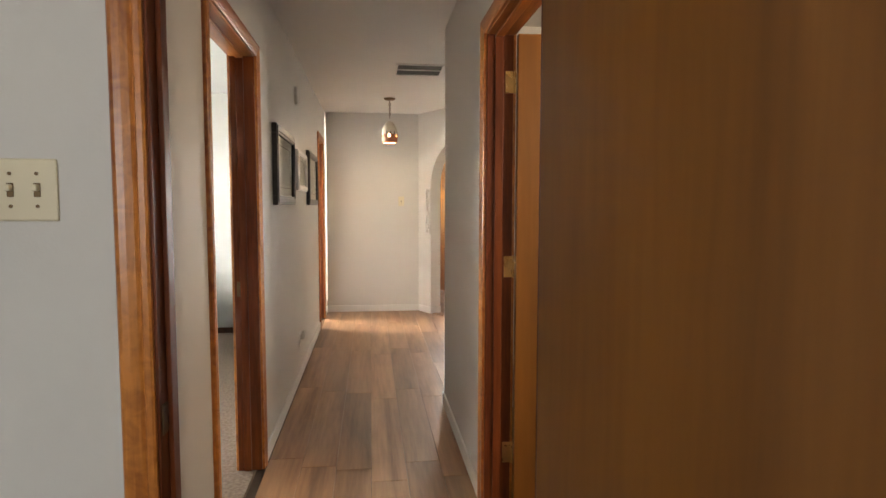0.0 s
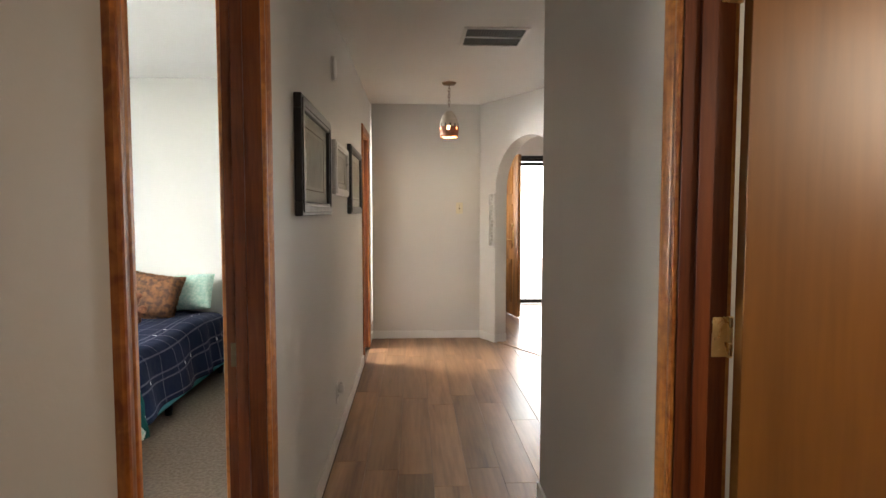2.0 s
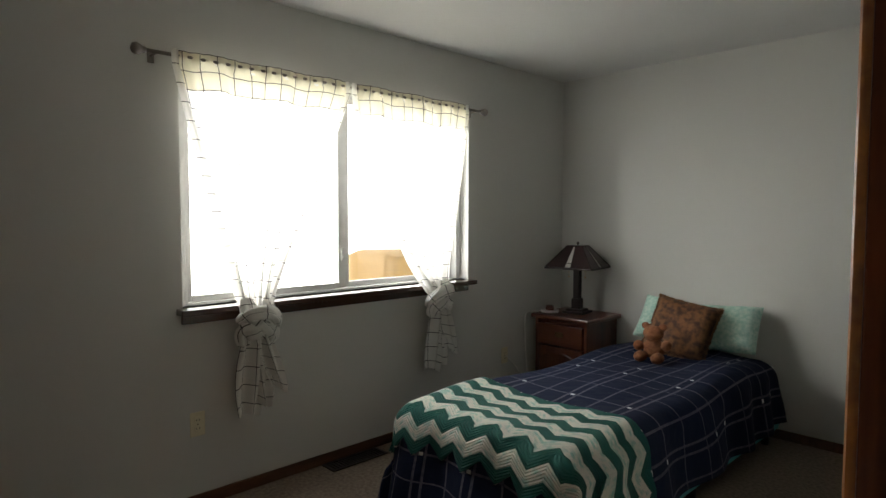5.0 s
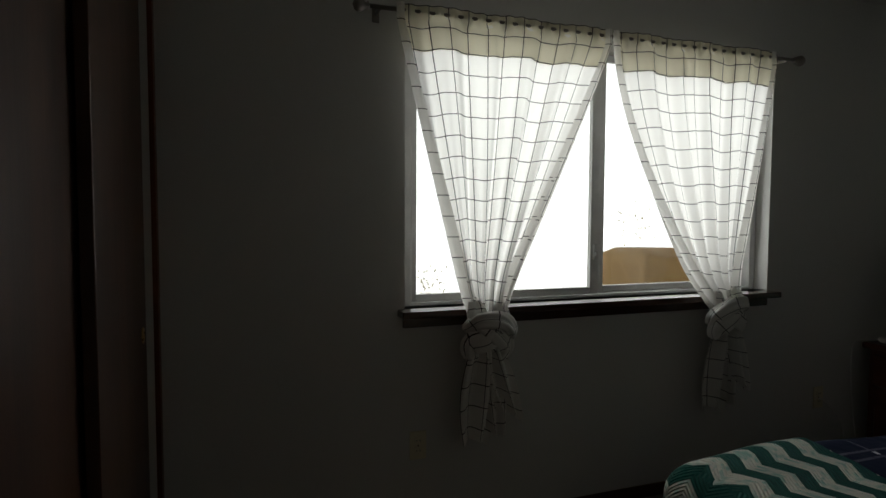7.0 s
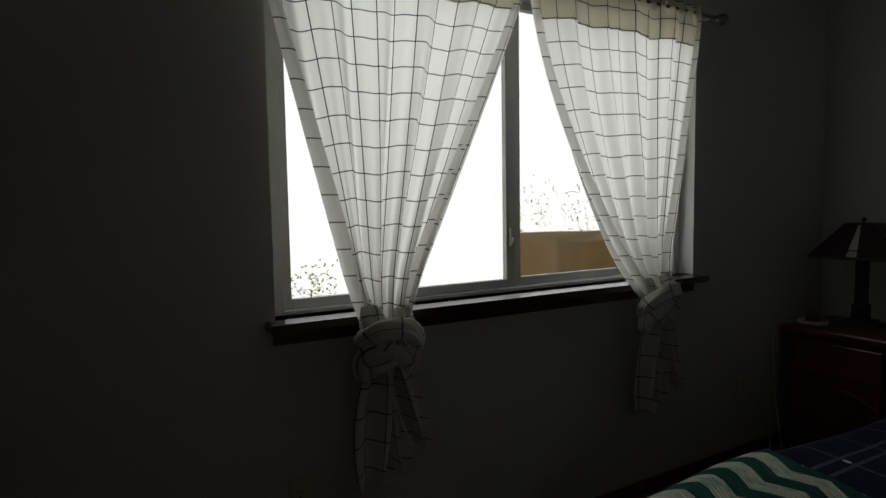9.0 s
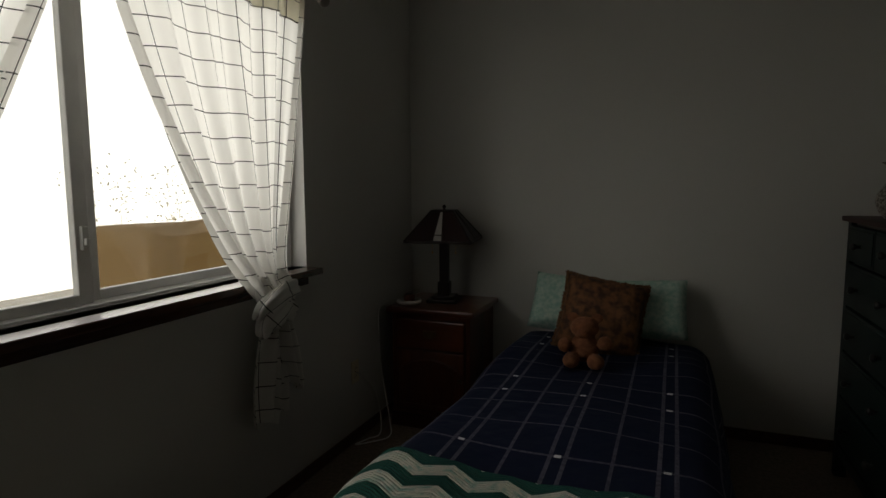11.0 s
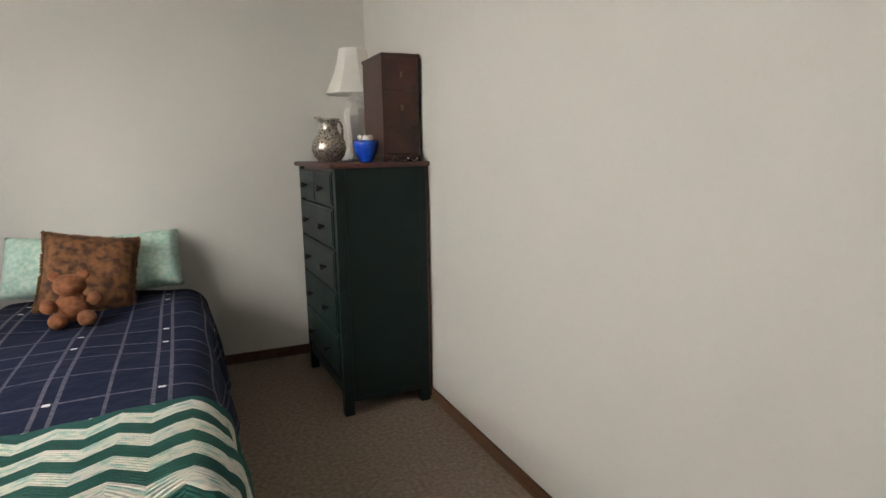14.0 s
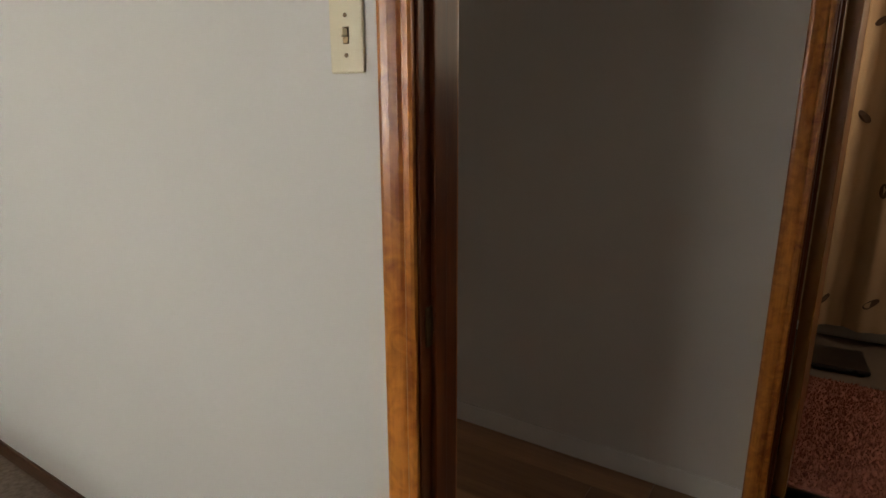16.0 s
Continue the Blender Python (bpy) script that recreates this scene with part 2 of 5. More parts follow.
def casing_leg(side, edge, height, face, out):
    """One upright of a casing with a mitred top. side: -1 or 1; face: plane of the wall; out: way out of the wall."""
    bm = bmesh.new()
    low = [bm.verts.new((edge + side * u, face + out * w, 0)) for u, w in CASING]
    top = [bm.verts.new((edge + side * u, face + out * w, height + u)) for u, w in CASING]
    for i in range(len(low)):
        j = (i + 1) % len(low)
        bm.faces.new((low[i], low[j], top[j], top[i]))
    bm.faces.new(low[::-1])
    bm.faces.new(top)
    return bm


def casing_head(a, b, height, face, out):
    bm = bmesh.new()
    low = [bm.verts.new((a - u, face + out * w, height + u)) for u, w in CASING]
    top = [bm.verts.new((b + u, face + out * w, height + u)) for u, w in CASING]
    for i in range(len(low)):
        j = (i + 1) % len(low)
        bm.faces.new((low[i], low[j], top[j], top[i]))
    bm.faces.new(low[::-1])
    bm.faces.new(top)
    return bm


def door_frame(name, m, a, b, height, thick, label, stop_at=0.06, sides=(-1, 1)):
    """Jambs, stops and mitred casings on both faces of a wall that runs along local x."""
    e = thing(name, m, label, "door frame", kind="structure")
    j = 0.019
    # Side jambs and stops take the stain copy darkened for shade.
    part("jamb", boxes((a, a + j, 0.001, thick - 0.001, 0, height), bevel=0.002), M_JAMB_SHADED, e)
    part("jamb", boxes((b - j, b, 0.001, thick - 0.001, 0, height), bevel=0.002), M_JAMB_SHADED, e)
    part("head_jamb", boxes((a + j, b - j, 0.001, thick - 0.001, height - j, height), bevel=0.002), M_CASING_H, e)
    s = 0.010
    part("door_stop", boxes((a + j, a + j + s, stop_at, stop_at + 0.035, 0, height - j), bevel=0.002), M_JAMB_SHADED, e)
    part("door_stop", boxes((b - j - s, b - j, stop_at, stop_at + 0.035, 0, height - j), bevel=0.002), M_JAMB_SHADED, e)
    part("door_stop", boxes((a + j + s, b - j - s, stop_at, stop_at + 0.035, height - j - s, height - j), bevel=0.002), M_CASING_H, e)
    for face, out in ((0.0, -1), (thick, 1)):
        if -1 in sides:
            part("casing", casing_leg(-1, a + j, height - j, face, out), M_CASING, e)
        if 1 in sides:
            part("casing", casing_leg(1, b - j, height - j, face, out), M_CASING, e)
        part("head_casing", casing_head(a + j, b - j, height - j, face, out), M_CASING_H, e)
    return e

H = 2.44  # ceiling height
WEST, NORTH, SOUTH = -3.30, 5.505, 1.63  # bedroom wall faces

window_light("window_light_bedroom", 1.85, 1.05, look((WEST - 0.045, 3.46, 1.48), (0, 3.46, 1.3)), 55)
window_light("window_light_master", 1.9, 1.15, look((-0.9, -3.5, 1.5), (-0.9, 0, 1.2)), 28)
window_light("window_light_side_room", 1.8, 1.2, look((WEST - 0.2, 6.9, 1.5), (0, 6.4, 0.9)), 330)
window_light("window_light_entry", 0.9, 1.9, look((1.52, 8.93, 1.1), (1.4, 6, 0.8)), 36)
# Fill lamp added for the lit bathroom; source unseen, no window is built.
window_light("fill_light_bath", 0.7, 0.6, look((1.75, 0.60, 1.75), (1.2, 3, 1.2)), 23, (1.0, 0.84, 0.64))
# Fill lamp in an unseen opening, added to brighten the front door leaf.
window_light("fill_light_entry_side", 0.85, 1.05, look((0.56, 7.80, 1.45), (2, 7.80, 1.3)), 7)



# ---------------------------------------------------------------- large structure

FACE_W, FACE_BED = -0.545, -0.660  # the two faces of the wall between hall and bedroom

DOOR_H = 2.04
TH = 0.115
turned = lambda x, y=0.0: pose(x, y, 0, 0, 0, 90)  # local x runs north, local y runs west

setting("wall_hall_west", wall_mesh(0.535, 6.60, TH / 2 - 0.0, H, ((1.346, 2.209, 0, DOOR_H), (5.601, 6.21, 0, DOOR_H))), M_WALL, "greige painted hallway wall with two doorways", "wall", turned(FACE_W))
setting("wall_bedroom_east", wall_mesh(1.30, NORTH, TH / 2, H, ((1.346, 2.209, 0, DOOR_H),)), M_WALL_BED, "off-white painted bedroom wall beside the doorway", "wall", turned(FACE_W - TH / 2))
setting("wall_side_room_east", wall_mesh(NORTH + 0.116, 8.6, TH / 2, H, ((5.601, 6.21, 0, DOOR_H),)), M_WALL, "plain painted wall of the side room", "wall", turned(FACE_W - TH / 2))
setting("wall_hall_end", boxes((-0.53, 0.72, 6.60, 6.715, 0, H)), M_WALL, "greige painted wall closing the hallway", "wall")
setting("wall_hall_east", wall_mesh(0.535, 3.06, TH, H, ((0.771, 1.704, 0, DOOR_H),)), M_WALL, "greige painted hallway wall with bathroom doorway", "wall", turned(0.595))
setting("wall_hall_step", boxes((0.595, 1.55, 2.947, 3.06, 0, H)), M_WALL, "plain painted wall where the hallway widens", "wall")
setting("wall_hall_far_east", boxes((1.44, 1.55, 3.06, 5.02, 0, H)), M_WALL, "plain painted wall of the wider hallway", "wall")
setting("wall_master", wall_mesh(-3.4, 2.6, TH, H, ((-0.430, 0.394, 0, DOOR_H),)), M_WALL_BED, "pale painted wall with a doorway to the hallway", "wall", pose(0, 0.42, 0))
setting("wall_bedroom_west", wall_mesh(SOUTH - 0.12, NORTH, 0.16, H, ((2.515, 4.41, 0.945, 2.09),)), M_WALL_BED, "off-white painted wall with a wide window", "wall", turned(WEST))
setting("wall_bedroom_north", boxes((WEST - 0.16, FACE_BED, NORTH, NORTH + 0.115, 0, H)), M_WALL_BED, "off-white painted wall behind the bed", "wall")
setting("wall_bedroom_south", wall_mesh(WEST, -1.55, 0.1, H, ((WEST + 0.06, -1.75, 0, 2.03),)), M_WALL_BED, "painted wall around the closet opening", "wall", pose(0, SOUTH - 0.1, 0))
setting("wall_bedroom_nook", boxes((-1.55, FACE_BED, 1.20, 1.30, 0, H), (-1.65, -1.55, 1.20, 1.485, 0, H)), M_WALL_BED, "painted wall beside the bedroom door", "wall")
setting("wall_closet", boxes((WEST, -1.65, 0.65, 0.72, 0, H), (-1.65, -1.60, 0.72, 1.20, 0, H), (WEST - 0.16, WEST, 0.535, SOUTH - 0.12, 0, H)), M_WALL_BED, "plain walls inside the closet", "wall")

# angled wall with the round-headed archway
ARCH = pose(0.595, 6.60, 0, 0, 0, math.degrees(math.atan2(-0.882, 0.472)))


def arch_wall(length, a, b, spring, thick):
    """A wall along x pierced by a round-headed arch between a and b."""
    bm = bmesh.new()
    mid, rad, steps = (a + b) / 2, (b - a) / 2, 28
    ring = [(a, 0.0)] + [(mid - rad * math.cos(math.pi * k / steps), spring + rad * math.sin(math.pi * k / steps)) for k in range(steps + 1)] + [(b, 0.0)]
    for y in (0.0, thick):
        low = [bm.verts.new((u, y, z)) for u, z in ring]
        left, right = bm.verts.new((0, y, 0)), bm.verts.new((length, y, 0))
        tl, tr = bm.verts.new((0, y, H)), bm.verts.new((length, y, H))
        top = [bm.verts.new((u, y, H)) for u, z in ring[1:-1]]
        bm.faces.new((left, low[0], low[1], top[0], tl))
        bm.faces.new((right, low[-1], low[-2], top[-1], tr))
        for k in range(steps):
            bm.faces.new((low[k + 1], low[k + 2], top[k + 1], top[k]))
    rows = {}
    for y in (0.0, thick):
        rows[y] = [bm.verts.new((u, y, z)) for u, z in ring]
    for k in range(len(ring) - 1):
        bm.faces.new((rows[0.0][k], rows[0.0][k + 1], rows[thick][k + 1], rows[thick][k]))
    box(bm, -0.001, 0.0, 0, thick, 0, H)
    bmesh.ops.remove_doubles(bm, verts=bm.verts, dist=0.0001)
    return bm


setting("wall_arch", arch_wall(1.80, 0.275, 1.28, 1.545, 0.14), M_WALL, "painted angled wall with a round-headed archway", "wall", ARCH)

# floors, ceilings
setting("floor_slab", boxes((-3.6, 3.6, -3.6, 9.0, -0.12, -0.02)), mat("subfloor", (0.12, 0.09, 0.07), 0.8), "dark subfloor under the floor boards", "floor")
setting("carpet_floor", boxes((WEST, -0.58, 1.30, NORTH, -0.02, 0.0), (WEST, -1.65, 0.72, 1.30, -0.02, 0.0)), M_CARPET, "taupe cut-pile bedroom carpet", "carpet")
setting("master_floor", boxes((-3.4, 2.6, -3.4, 0.475, -0.02, 0.0)), M_CARPET, "taupe carpet of the first room", "carpet")
setting("side_room_floor", boxes((WEST, -0.58, NORTH + 0.115, 8.6, -0.02, 0.0)), M_CARPET, "taupe carpet of the side room", "carpet")
setting("ceiling", boxes((-3.6, 3.6, -3.6, 9.0, H, H + 0.1)), M_CEIL, "white lightly textured ceiling", "ceiling")
# closing walls of the neighbouring rooms
setting("wall_master_west", wall_mesh(-3.4, 0.42, 0.14, H), M_WALL_BED, "plain painted wall", "wall", turned(-3.4))
setting("wall_master_south", wall_mesh(-3.54, 2.74, 0.14, H, ((-1.9, 0.1, 0.9, 2.1),)), M_WALL_BED, "plain painted wall with a window opening", "wall", pose(0, -3.54, 0))
setting("wall_master_east", boxes((2.6, 2.74, -3.4, 3.13, 0, H)), M_WALL_BED, "plain painted wall", "wall")
setting("wall_side_room_west", wall_mesh(NORTH + 0.115, 8.6, 0.14, H, ((6.0, 7.8, 0.9, 2.1),)), M_WALL, "plain wall with a window opening", "wall", turned(WEST))
setting("wall_side_room_north", boxes((WEST - 0.14, -0.53, 8.6, 8.7, 0, H)), M_WALL, "plain painted wall", "wall")
# The opening in this wall is made up to hold the entry fill lamp.
setting("wall_entry_west", wall_mesh(6.72, 8.72, 0.12, H, ((7.35, 8.25, 0.9, 2.0),)), M_WALL, "plain painted entry wall with an added opening for the fill lamp", "wall", turned(0.62))
setting("wall_entry_front", wall_mesh(0.50, 3.6, 0.14, H, ((0.96, 2.06, 0, 2.08), (2.17, 2.41, 0.35, 1.85))), M_WALL, "entry wall with the front doorway and a narrow window", "wall", pose(0, 8.72, 0))
setting("wall_entry_east", boxes((3.4, 3.55, 3.13, 8.72, 0, H)), M_WALL, "plain painted wall of the entry", "wall")
setting("wall_entry_south", boxes((1.55, 3.4, 3.0, 3.13, 0, H)), M_WALL, "plain painted wall of the entry", "wall")
setting("ground", boxes((-400, 400, 9.0, 500, -0.35, -0.15), (-400, -3.6, -400, 9.0, -0.35, -0.15), (-3.6, 400, -400, -3.6, -0.35, -0.15)), mat("pale_ground", (0.5, 0.47, 0.42), 0.9, scale=3), "pale sunlit ground outside", "ground")

FRAME_L = "orange-brown stained wooden door frame with moulded casing"
door_frame("door_frame_1", turned(FACE_W), 1.346, 2.209, DOOR_H, TH, FRAME_L, 0.05)
door_frame("door_frame_2", turned(FACE_W), 5.601, 6.21, DOOR_H, TH, FRAME_L, 0.05)
door_frame("door_frame_3", turned(0.595), 0.771, 1.704, DOOR_H, TH, FRAME_L, 0.045)
door_frame("door_frame_4", pose(0, 0.42, 0), -0.430, 0.394, DOOR_H, TH, FRAME_L, 0.045)


# floor boards
def planks(parent, x0, x1, y0, y1, width, length, seed):
    rnd = random.Random(seed)
    me = {}
    k = 0
    x = x0
    while x < x1 - 0.02:
        w = min(width, x1 - x)
        y = y0 - rnd.uniform(0, length * 0.8)
        while y < y1:
            a, b = max(y, y0), min(y + length, y1)
            if b - a > 0.03:
                key = (round(w, 3), round(b - a, 3))
                if key not in me:
                    bm = boxes((0.0008, w - 0.0008, 0.0008, b - a - 0.0008, -0.014, 0.0), bevel=0.0012)
                    bmesh.ops.recalc_face_normals(bm, faces=bm.faces)
                    d = bpy.data.meshes.new("plank")
                    bm.to_mesh(d)
                    bm.free()
                    d.materials.append(parent["planks_of"] == "entry" and M_PLANK_E or M_PLANK)
                    me[key] = d
                ob = new("plank", me[key])
                ob.parent = parent
                ob.location = (x, a, 0)
                k += 1
            y += length
        x += width
    return k



# ---------------------------------------------------------------- trims of the setting
def strip(name, rows, material, label):
    return setting(name, boxes(*rows, bevel=0.003), material, label, "baseboard")


BW = 0.012
strip("baseboard_hall_west", ((FACE_W, FACE_W + BW, 0.54, 1.299, 0, 0.08), (FACE_W, FACE_W + BW, 2.256, 5.554, 0, 0.08), (FACE_W, FACE_W + BW, 6.257, 6.60, 0, 0.08)), M_WHITE, "white painted hallway baseboard")
strip("baseboard_hall_end", ((FACE_W + BW, 0.585, 6.60 - BW, 6.60, 0, 0.08),), M_WHITE, "white painted hallway baseboard")
strip("baseboard_hall_east", ((0.48 - BW, 0.48, 0.54, 0.724, 0, 0.08), (0.48 - BW, 0.48, 1.751, 3.06, 0, 0.08), (0.48 - BW, 1.44, 3.06, 3.06 + BW, 0, 0.08)), M_WHITE, "white painted hallway baseboard")
for a, b in ((0.01, 0.29), (1.28, 1.79)):
    setting("baseboard_arch", boxes((a, b, -BW, 0, 0, 0.08), bevel=0.003), M_WHITE, "white painted baseboard beside the archway", "baseboard", ARCH)
for a in (0.278, 1.270):
    setting("baseboard_arch", boxes((a - 0.002, a + 0.010, 0.0, 0.14, 0, 0.08), bevel=0.003), M_WHITE, "white painted baseboard inside the archway", "baseboard", ARCH)
setting("threshold", boxes((0.29, 1.28, 0.02, 0.065, 0.0, 0.007), bevel=0.003), M_PLANK, "brown wooden threshold strip under the archway", "threshold", ARCH)
BB = 0.058
strip("baseboard_bedroom_west", ((WEST, WEST + BW, SOUTH, NORTH, 0, BB),), M_BASE_BR, "dark brown stained bedroom baseboard")
strip("baseboard_bedroom_north", ((WEST + BW, FACE_BED - BW, NORTH - BW, NORTH, 0, BB),), M_BASE_BR, "dark brown stained bedroom baseboard")
strip("baseboard_bedroom_east", ((FACE_BED - BW, FACE_BED, 2.257, NORTH, 0, BB),), M_BASE_BR, "dark brown stained bedroom baseboard")


# ---------------------------------------------------------------- doors
# the first room's door, opened back past the doorway
door_master = thing("door_1", pose(0.373, 0.415, 0, 0, 0, -90 + 13), "brown stained flat veneer door, standing wide open", "door", kind="structure")
part("door_leaf", boxes((0.005, 0.80, -0.036, 0, 0.012, 2.015), bevel=0.002), M_DOOR, door_master)
bm = lathe(((0.026, 0.0), (0.026, 0.006), (0.012, 0.012), (0.010, 0.03), (0.024, 0.042), (0.028, 0.055), (0.020, 0.068), (0.0, 0.072)), 20)
part("door_knob", bm, M_BRASS, door_master, "round brass knob", True, pose(0.735, 0.0, 0.95, -90, 0, 0))

# bathroom door, opened into the bathroom against its far side
door_bath = thing("door_2", pose(0.597, 1.672, 0, 0, 0, -2), "honey-brown stained flat veneer door, standing wide open", "door", kind="structure")
part("door_leaf", boxes((0.006, 0.85, -0.036, 0, 0.012, 2.015), bevel=0.002), M_DOOR, door_bath)
frame3 = bpy.data.objects["door_frame_3"]
for z in (0.25, 1.06, 1.83):
    bm = boxes((1.681, 1.6845, 0.001, 0.036, z - 0.045, z + 0.045), bevel=0.001)
    rod(bm, (1.680, -0.004, z - 0.046), (1.680, -0.004, z + 0.046), 0.006, sides=10)
    for dz in (-0.03, 0.0, 0.03):
        rod(bm, (1.679, 0.018, z + dz), (1.683, 0.018, z + dz), 0.004, sides=8)
    part("hinge", bm, M_BRASS, frame3, "brass butt hinge")
frame1 = bpy.data.objects["door_frame_1"]
bm = boxes((2.1865, 2.1905, 0.070, 0.102, 0.875, 0.945), bevel=0.001)
box(bm, 2.1855, 2.1870, 0.079, 0.093, 0.890, 0.925)
part("strike_plate", bm, M_DARKBRASS, frame1, "dark aged brass strike plate")
frame4 = bpy.data.objects["door_frame_4"]
bm = boxes((-0.4115, -0.4075, 0.012, 0.040, 0.865, 0.925), bevel=0.001)
part("strike_plate", bm, M_DARKBRASS, frame4, "dark aged brass strike plate")

# closet in the bedroom's south wall: two sliding flat doors in a stained frame
closet = thing("closet_doors", pose(0, SOUTH, 0), "dark brown stained sliding closet doors", "closet door", kind="structure")
M_CLOSET = wood("closet_veneer", (0.035, 0.013, 0.007), (0.085, 0.034, 0.015), 0.4, 2, 8, 0.2)
ca, cb = WEST + 0.06, -1.75
part("closet_door", boxes((ca, (ca + cb) / 2 + 0.03, -0.05, -0.022, 0.01, 2.0), bevel=0.002), M_CLOSET, closet)
part("closet_door", boxes(((ca + cb) / 2 - 0.03, cb, -0.086, -0.058, 0.01, 2.0), bevel=0.002), M_CLOSET, closet)
part("finger_pull", lathe(((0.025, 0.0), (0.026, 0.004), (0.018, 0.005), (0.016, 0.001)), 20), M_BRASS, closet, "round brass finger pull", True, pose(ca + 0.09, -0.0225, 0.93, -90, 0, 0))
# Closet casing borrows the darkened jamb stain.
for x0, x1, z0, z1 in ((WEST + 0.001, ca, 0, 2.09), (cb, cb + 0.06, 0, 2.09), (ca, cb, 2.03, 2.09)):
    part("casing", boxes((x0, x1, 0.0, 0.016, z0, z1), bevel=0.003), M_JAMB_SHADED, closet)


# ---------------------------------------------------------------- plates on the walls
def wall_plate(name, m, label, wide, kind_of, material=M_CREAM):
    """A cover plate in the local xz plane, facing local -y."""
    e = thing(name, m, label, name.replace("_", " "))
    w = 0.058 if wide == 2 else 0.035
    bm = boxes((-w, w, -0.006, 0.0, -0.0575, 0.0575), bevel=0.0035)
    part("plate", bm, material, e)
    cols = (-0.023, 0.023) if wide == 2 else (0.0,)
    for cx in cols:
        if kind_of == "switch":
            part("slot", boxes((cx - 0.006, cx + 0.006, -0.0075, -0.005, -0.013, 0.013), bevel=0.001), M_DARKBRASS if material is M_CREAM else material, e)
            bm = boxes((cx - 0.0045, cx + 0.0045, -0.018, -0.005, -0.002, 0.010), bevel=0.002)
            part("toggle", bm, material, e)
            for z in (-0.030, 0.030):
                part("screw", rod(bmesh.new(), (cx, -0.0075, z), (cx, -0.004, z), 0.0035, sides=10), M_DARKBRASS, e)
        else:
            for z in (-0.020, 0.020):
                bm = lathe(((0.0165, 0.0), (0.0165, 0.003), (0.015, 0.004)), 20)
                part("socket", bm, material, e, "", False, pose(cx, -0.005, z, 90, 0, 0))
                part("slot", boxes((cx - 0.0075, cx - 0.0055, -0.0098, -0.0085, z - 0.004, z + 0.005), (cx + 0.0055, cx + 0.0075, -0.0098, -0.0085, z - 0.004, z + 0.005)), M_IRON, e)
            part("screw", rod(bmesh.new(), (cx, -0.0075, 0), (cx, -0.004, 0), 0.003, sides=10), M_DARKBRASS, e)
    return e


wall_plate("light_switch", pose(-0.633, 0.42, 1.346), "cream double light switch beside the first doorway", 2, "switch")
wall_plate("light_switch", pose(0.380, 6.60, 1.37), "cream light switch on the end wall of the hallway", 1, "switch")
wall_plate("light_switch", pose(FACE_BED, 2.323, 1.378, 0, 0, -90), "cream single light switch beside the bedroom doorway", 1, "switch")
wall_plate("outlet", pose(FACE_BED, 2.70, 0.298, 0, 0, -90), "cream wall outlet low on the bedroom wall", 1, "outlet")
wall_plate("outlet", pose(WEST, 4.797, 0.36, 0, 0, 90), "cream wall outlet beside the nightstand", 1, "outlet")
wall_plate("outlet", pose(WEST, 2.57, 0.394, 0, 0, 90), "cream wall outlet under the window", 1, "outlet")
hall_outlet = wall_plate("outlet", pose(FACE_W, 3.78, 0.30, 0, 0, 90), "white wall outlet with a small plug-in night light", 1, "outlet", M_PLASTIC)
bm = boxes((-0.018, 0.018, -0.045, -0.010, 0.0, 0.05), bevel=0.008)
rod(bm, (0, -0.03, 0.045), (0, -0.03, 0.062), 0.013, 0.010)
part("night_light", bm, M_PLASTIC, hall_outlet, "white plug-in night light", True)


# ---------------------------------------------------------------- hallway things
def picture(name, y0, y1, z0, z1, depth, border, material, label, inner):
    e = thing(name, pose(FACE_W, (y0 + y1) / 2, (z0 + z1) / 2, 0, 0, 90), label, "picture")
    w, h = (y1 - y0) / 2, (z1 - z0) / 2
    for n, r in enumerate(((-w, w, h - border, h), (-w, w, -h, -h + border), (-w, -w + border, -h + border, h - border), (w - border, w, -h + border, h - border))):
        bm = boxes((r[0], r[1], -depth, 0, r[2], r[3]), bevel=0.004)
        s = border * 0.35
        if n < 2:
            box(bm, r[0] + s, r[1] - s, -depth - 0.005, -depth + 0.002, r[2] + s * 0.7, r[3] - s * 0.7, bevel=0.003)
        else:
            box(bm, r[0] + s * 0.7, r[1] - s * 0.7, -depth - 0.005, -depth + 0.002, r[2] - border + s, r[3] + border - s, bevel=0.003)
        part("frame_rail", bm, material, e)
    part("backing", boxes((-w + border * 0.8, w - border * 0.8, -depth * 0.45, -depth * 0.35, -h + border * 0.8, h - border * 0.8)), M_PAPER, e, "cream mat board")
    iw, ih = (w - border) * inner, (h - border) * inner
    bm = boxes((-iw, iw, -depth * 0.46 - 0.0015, -depth * 0.46, -ih, -ih + 0.004), (-iw, iw, -depth * 0.46 - 0.0015, -depth * 0.46, ih - 0.004, ih),
               (-iw, -iw + 0.004, -depth * 0.46 - 0.0015, -depth * 0.46, -ih, ih), (iw - 0.004, iw, -depth * 0.46 - 0.0015, -depth * 0.46, -ih, ih))
    part("mat_line", bm, M_DARKBRASS, e)
    part("print", boxes((-iw * 0.8, iw * 0.8, -depth * 0.46 - 0.001, -depth * 0.46, -ih * 0.85, ih * 0.85)), M_PRINT, e, "faded grey print")
    g = part("glazing", boxes((-w + border, w - border, -depth * 0.62, -depth * 0.6, -h + border, h - border)), M_GLASS, e)
    g.visible_shadow = False
    return e


M_PRINT = mat("faded_print", (0.66, 0.64, 0.58), 0.9, second=(0.46, 0.44, 0.40), scale=9, amount=0.8)
M_SILVER = mat("silver_frame", (0.80, 0.79, 0.76), 0.3, 0.35, scale=20)
picture("picture", 2.66, 3.44, 1.32, 1.78, 0.030, 0.055, M_BLACK, "large black-framed print with a wide cream mat", 0.72)
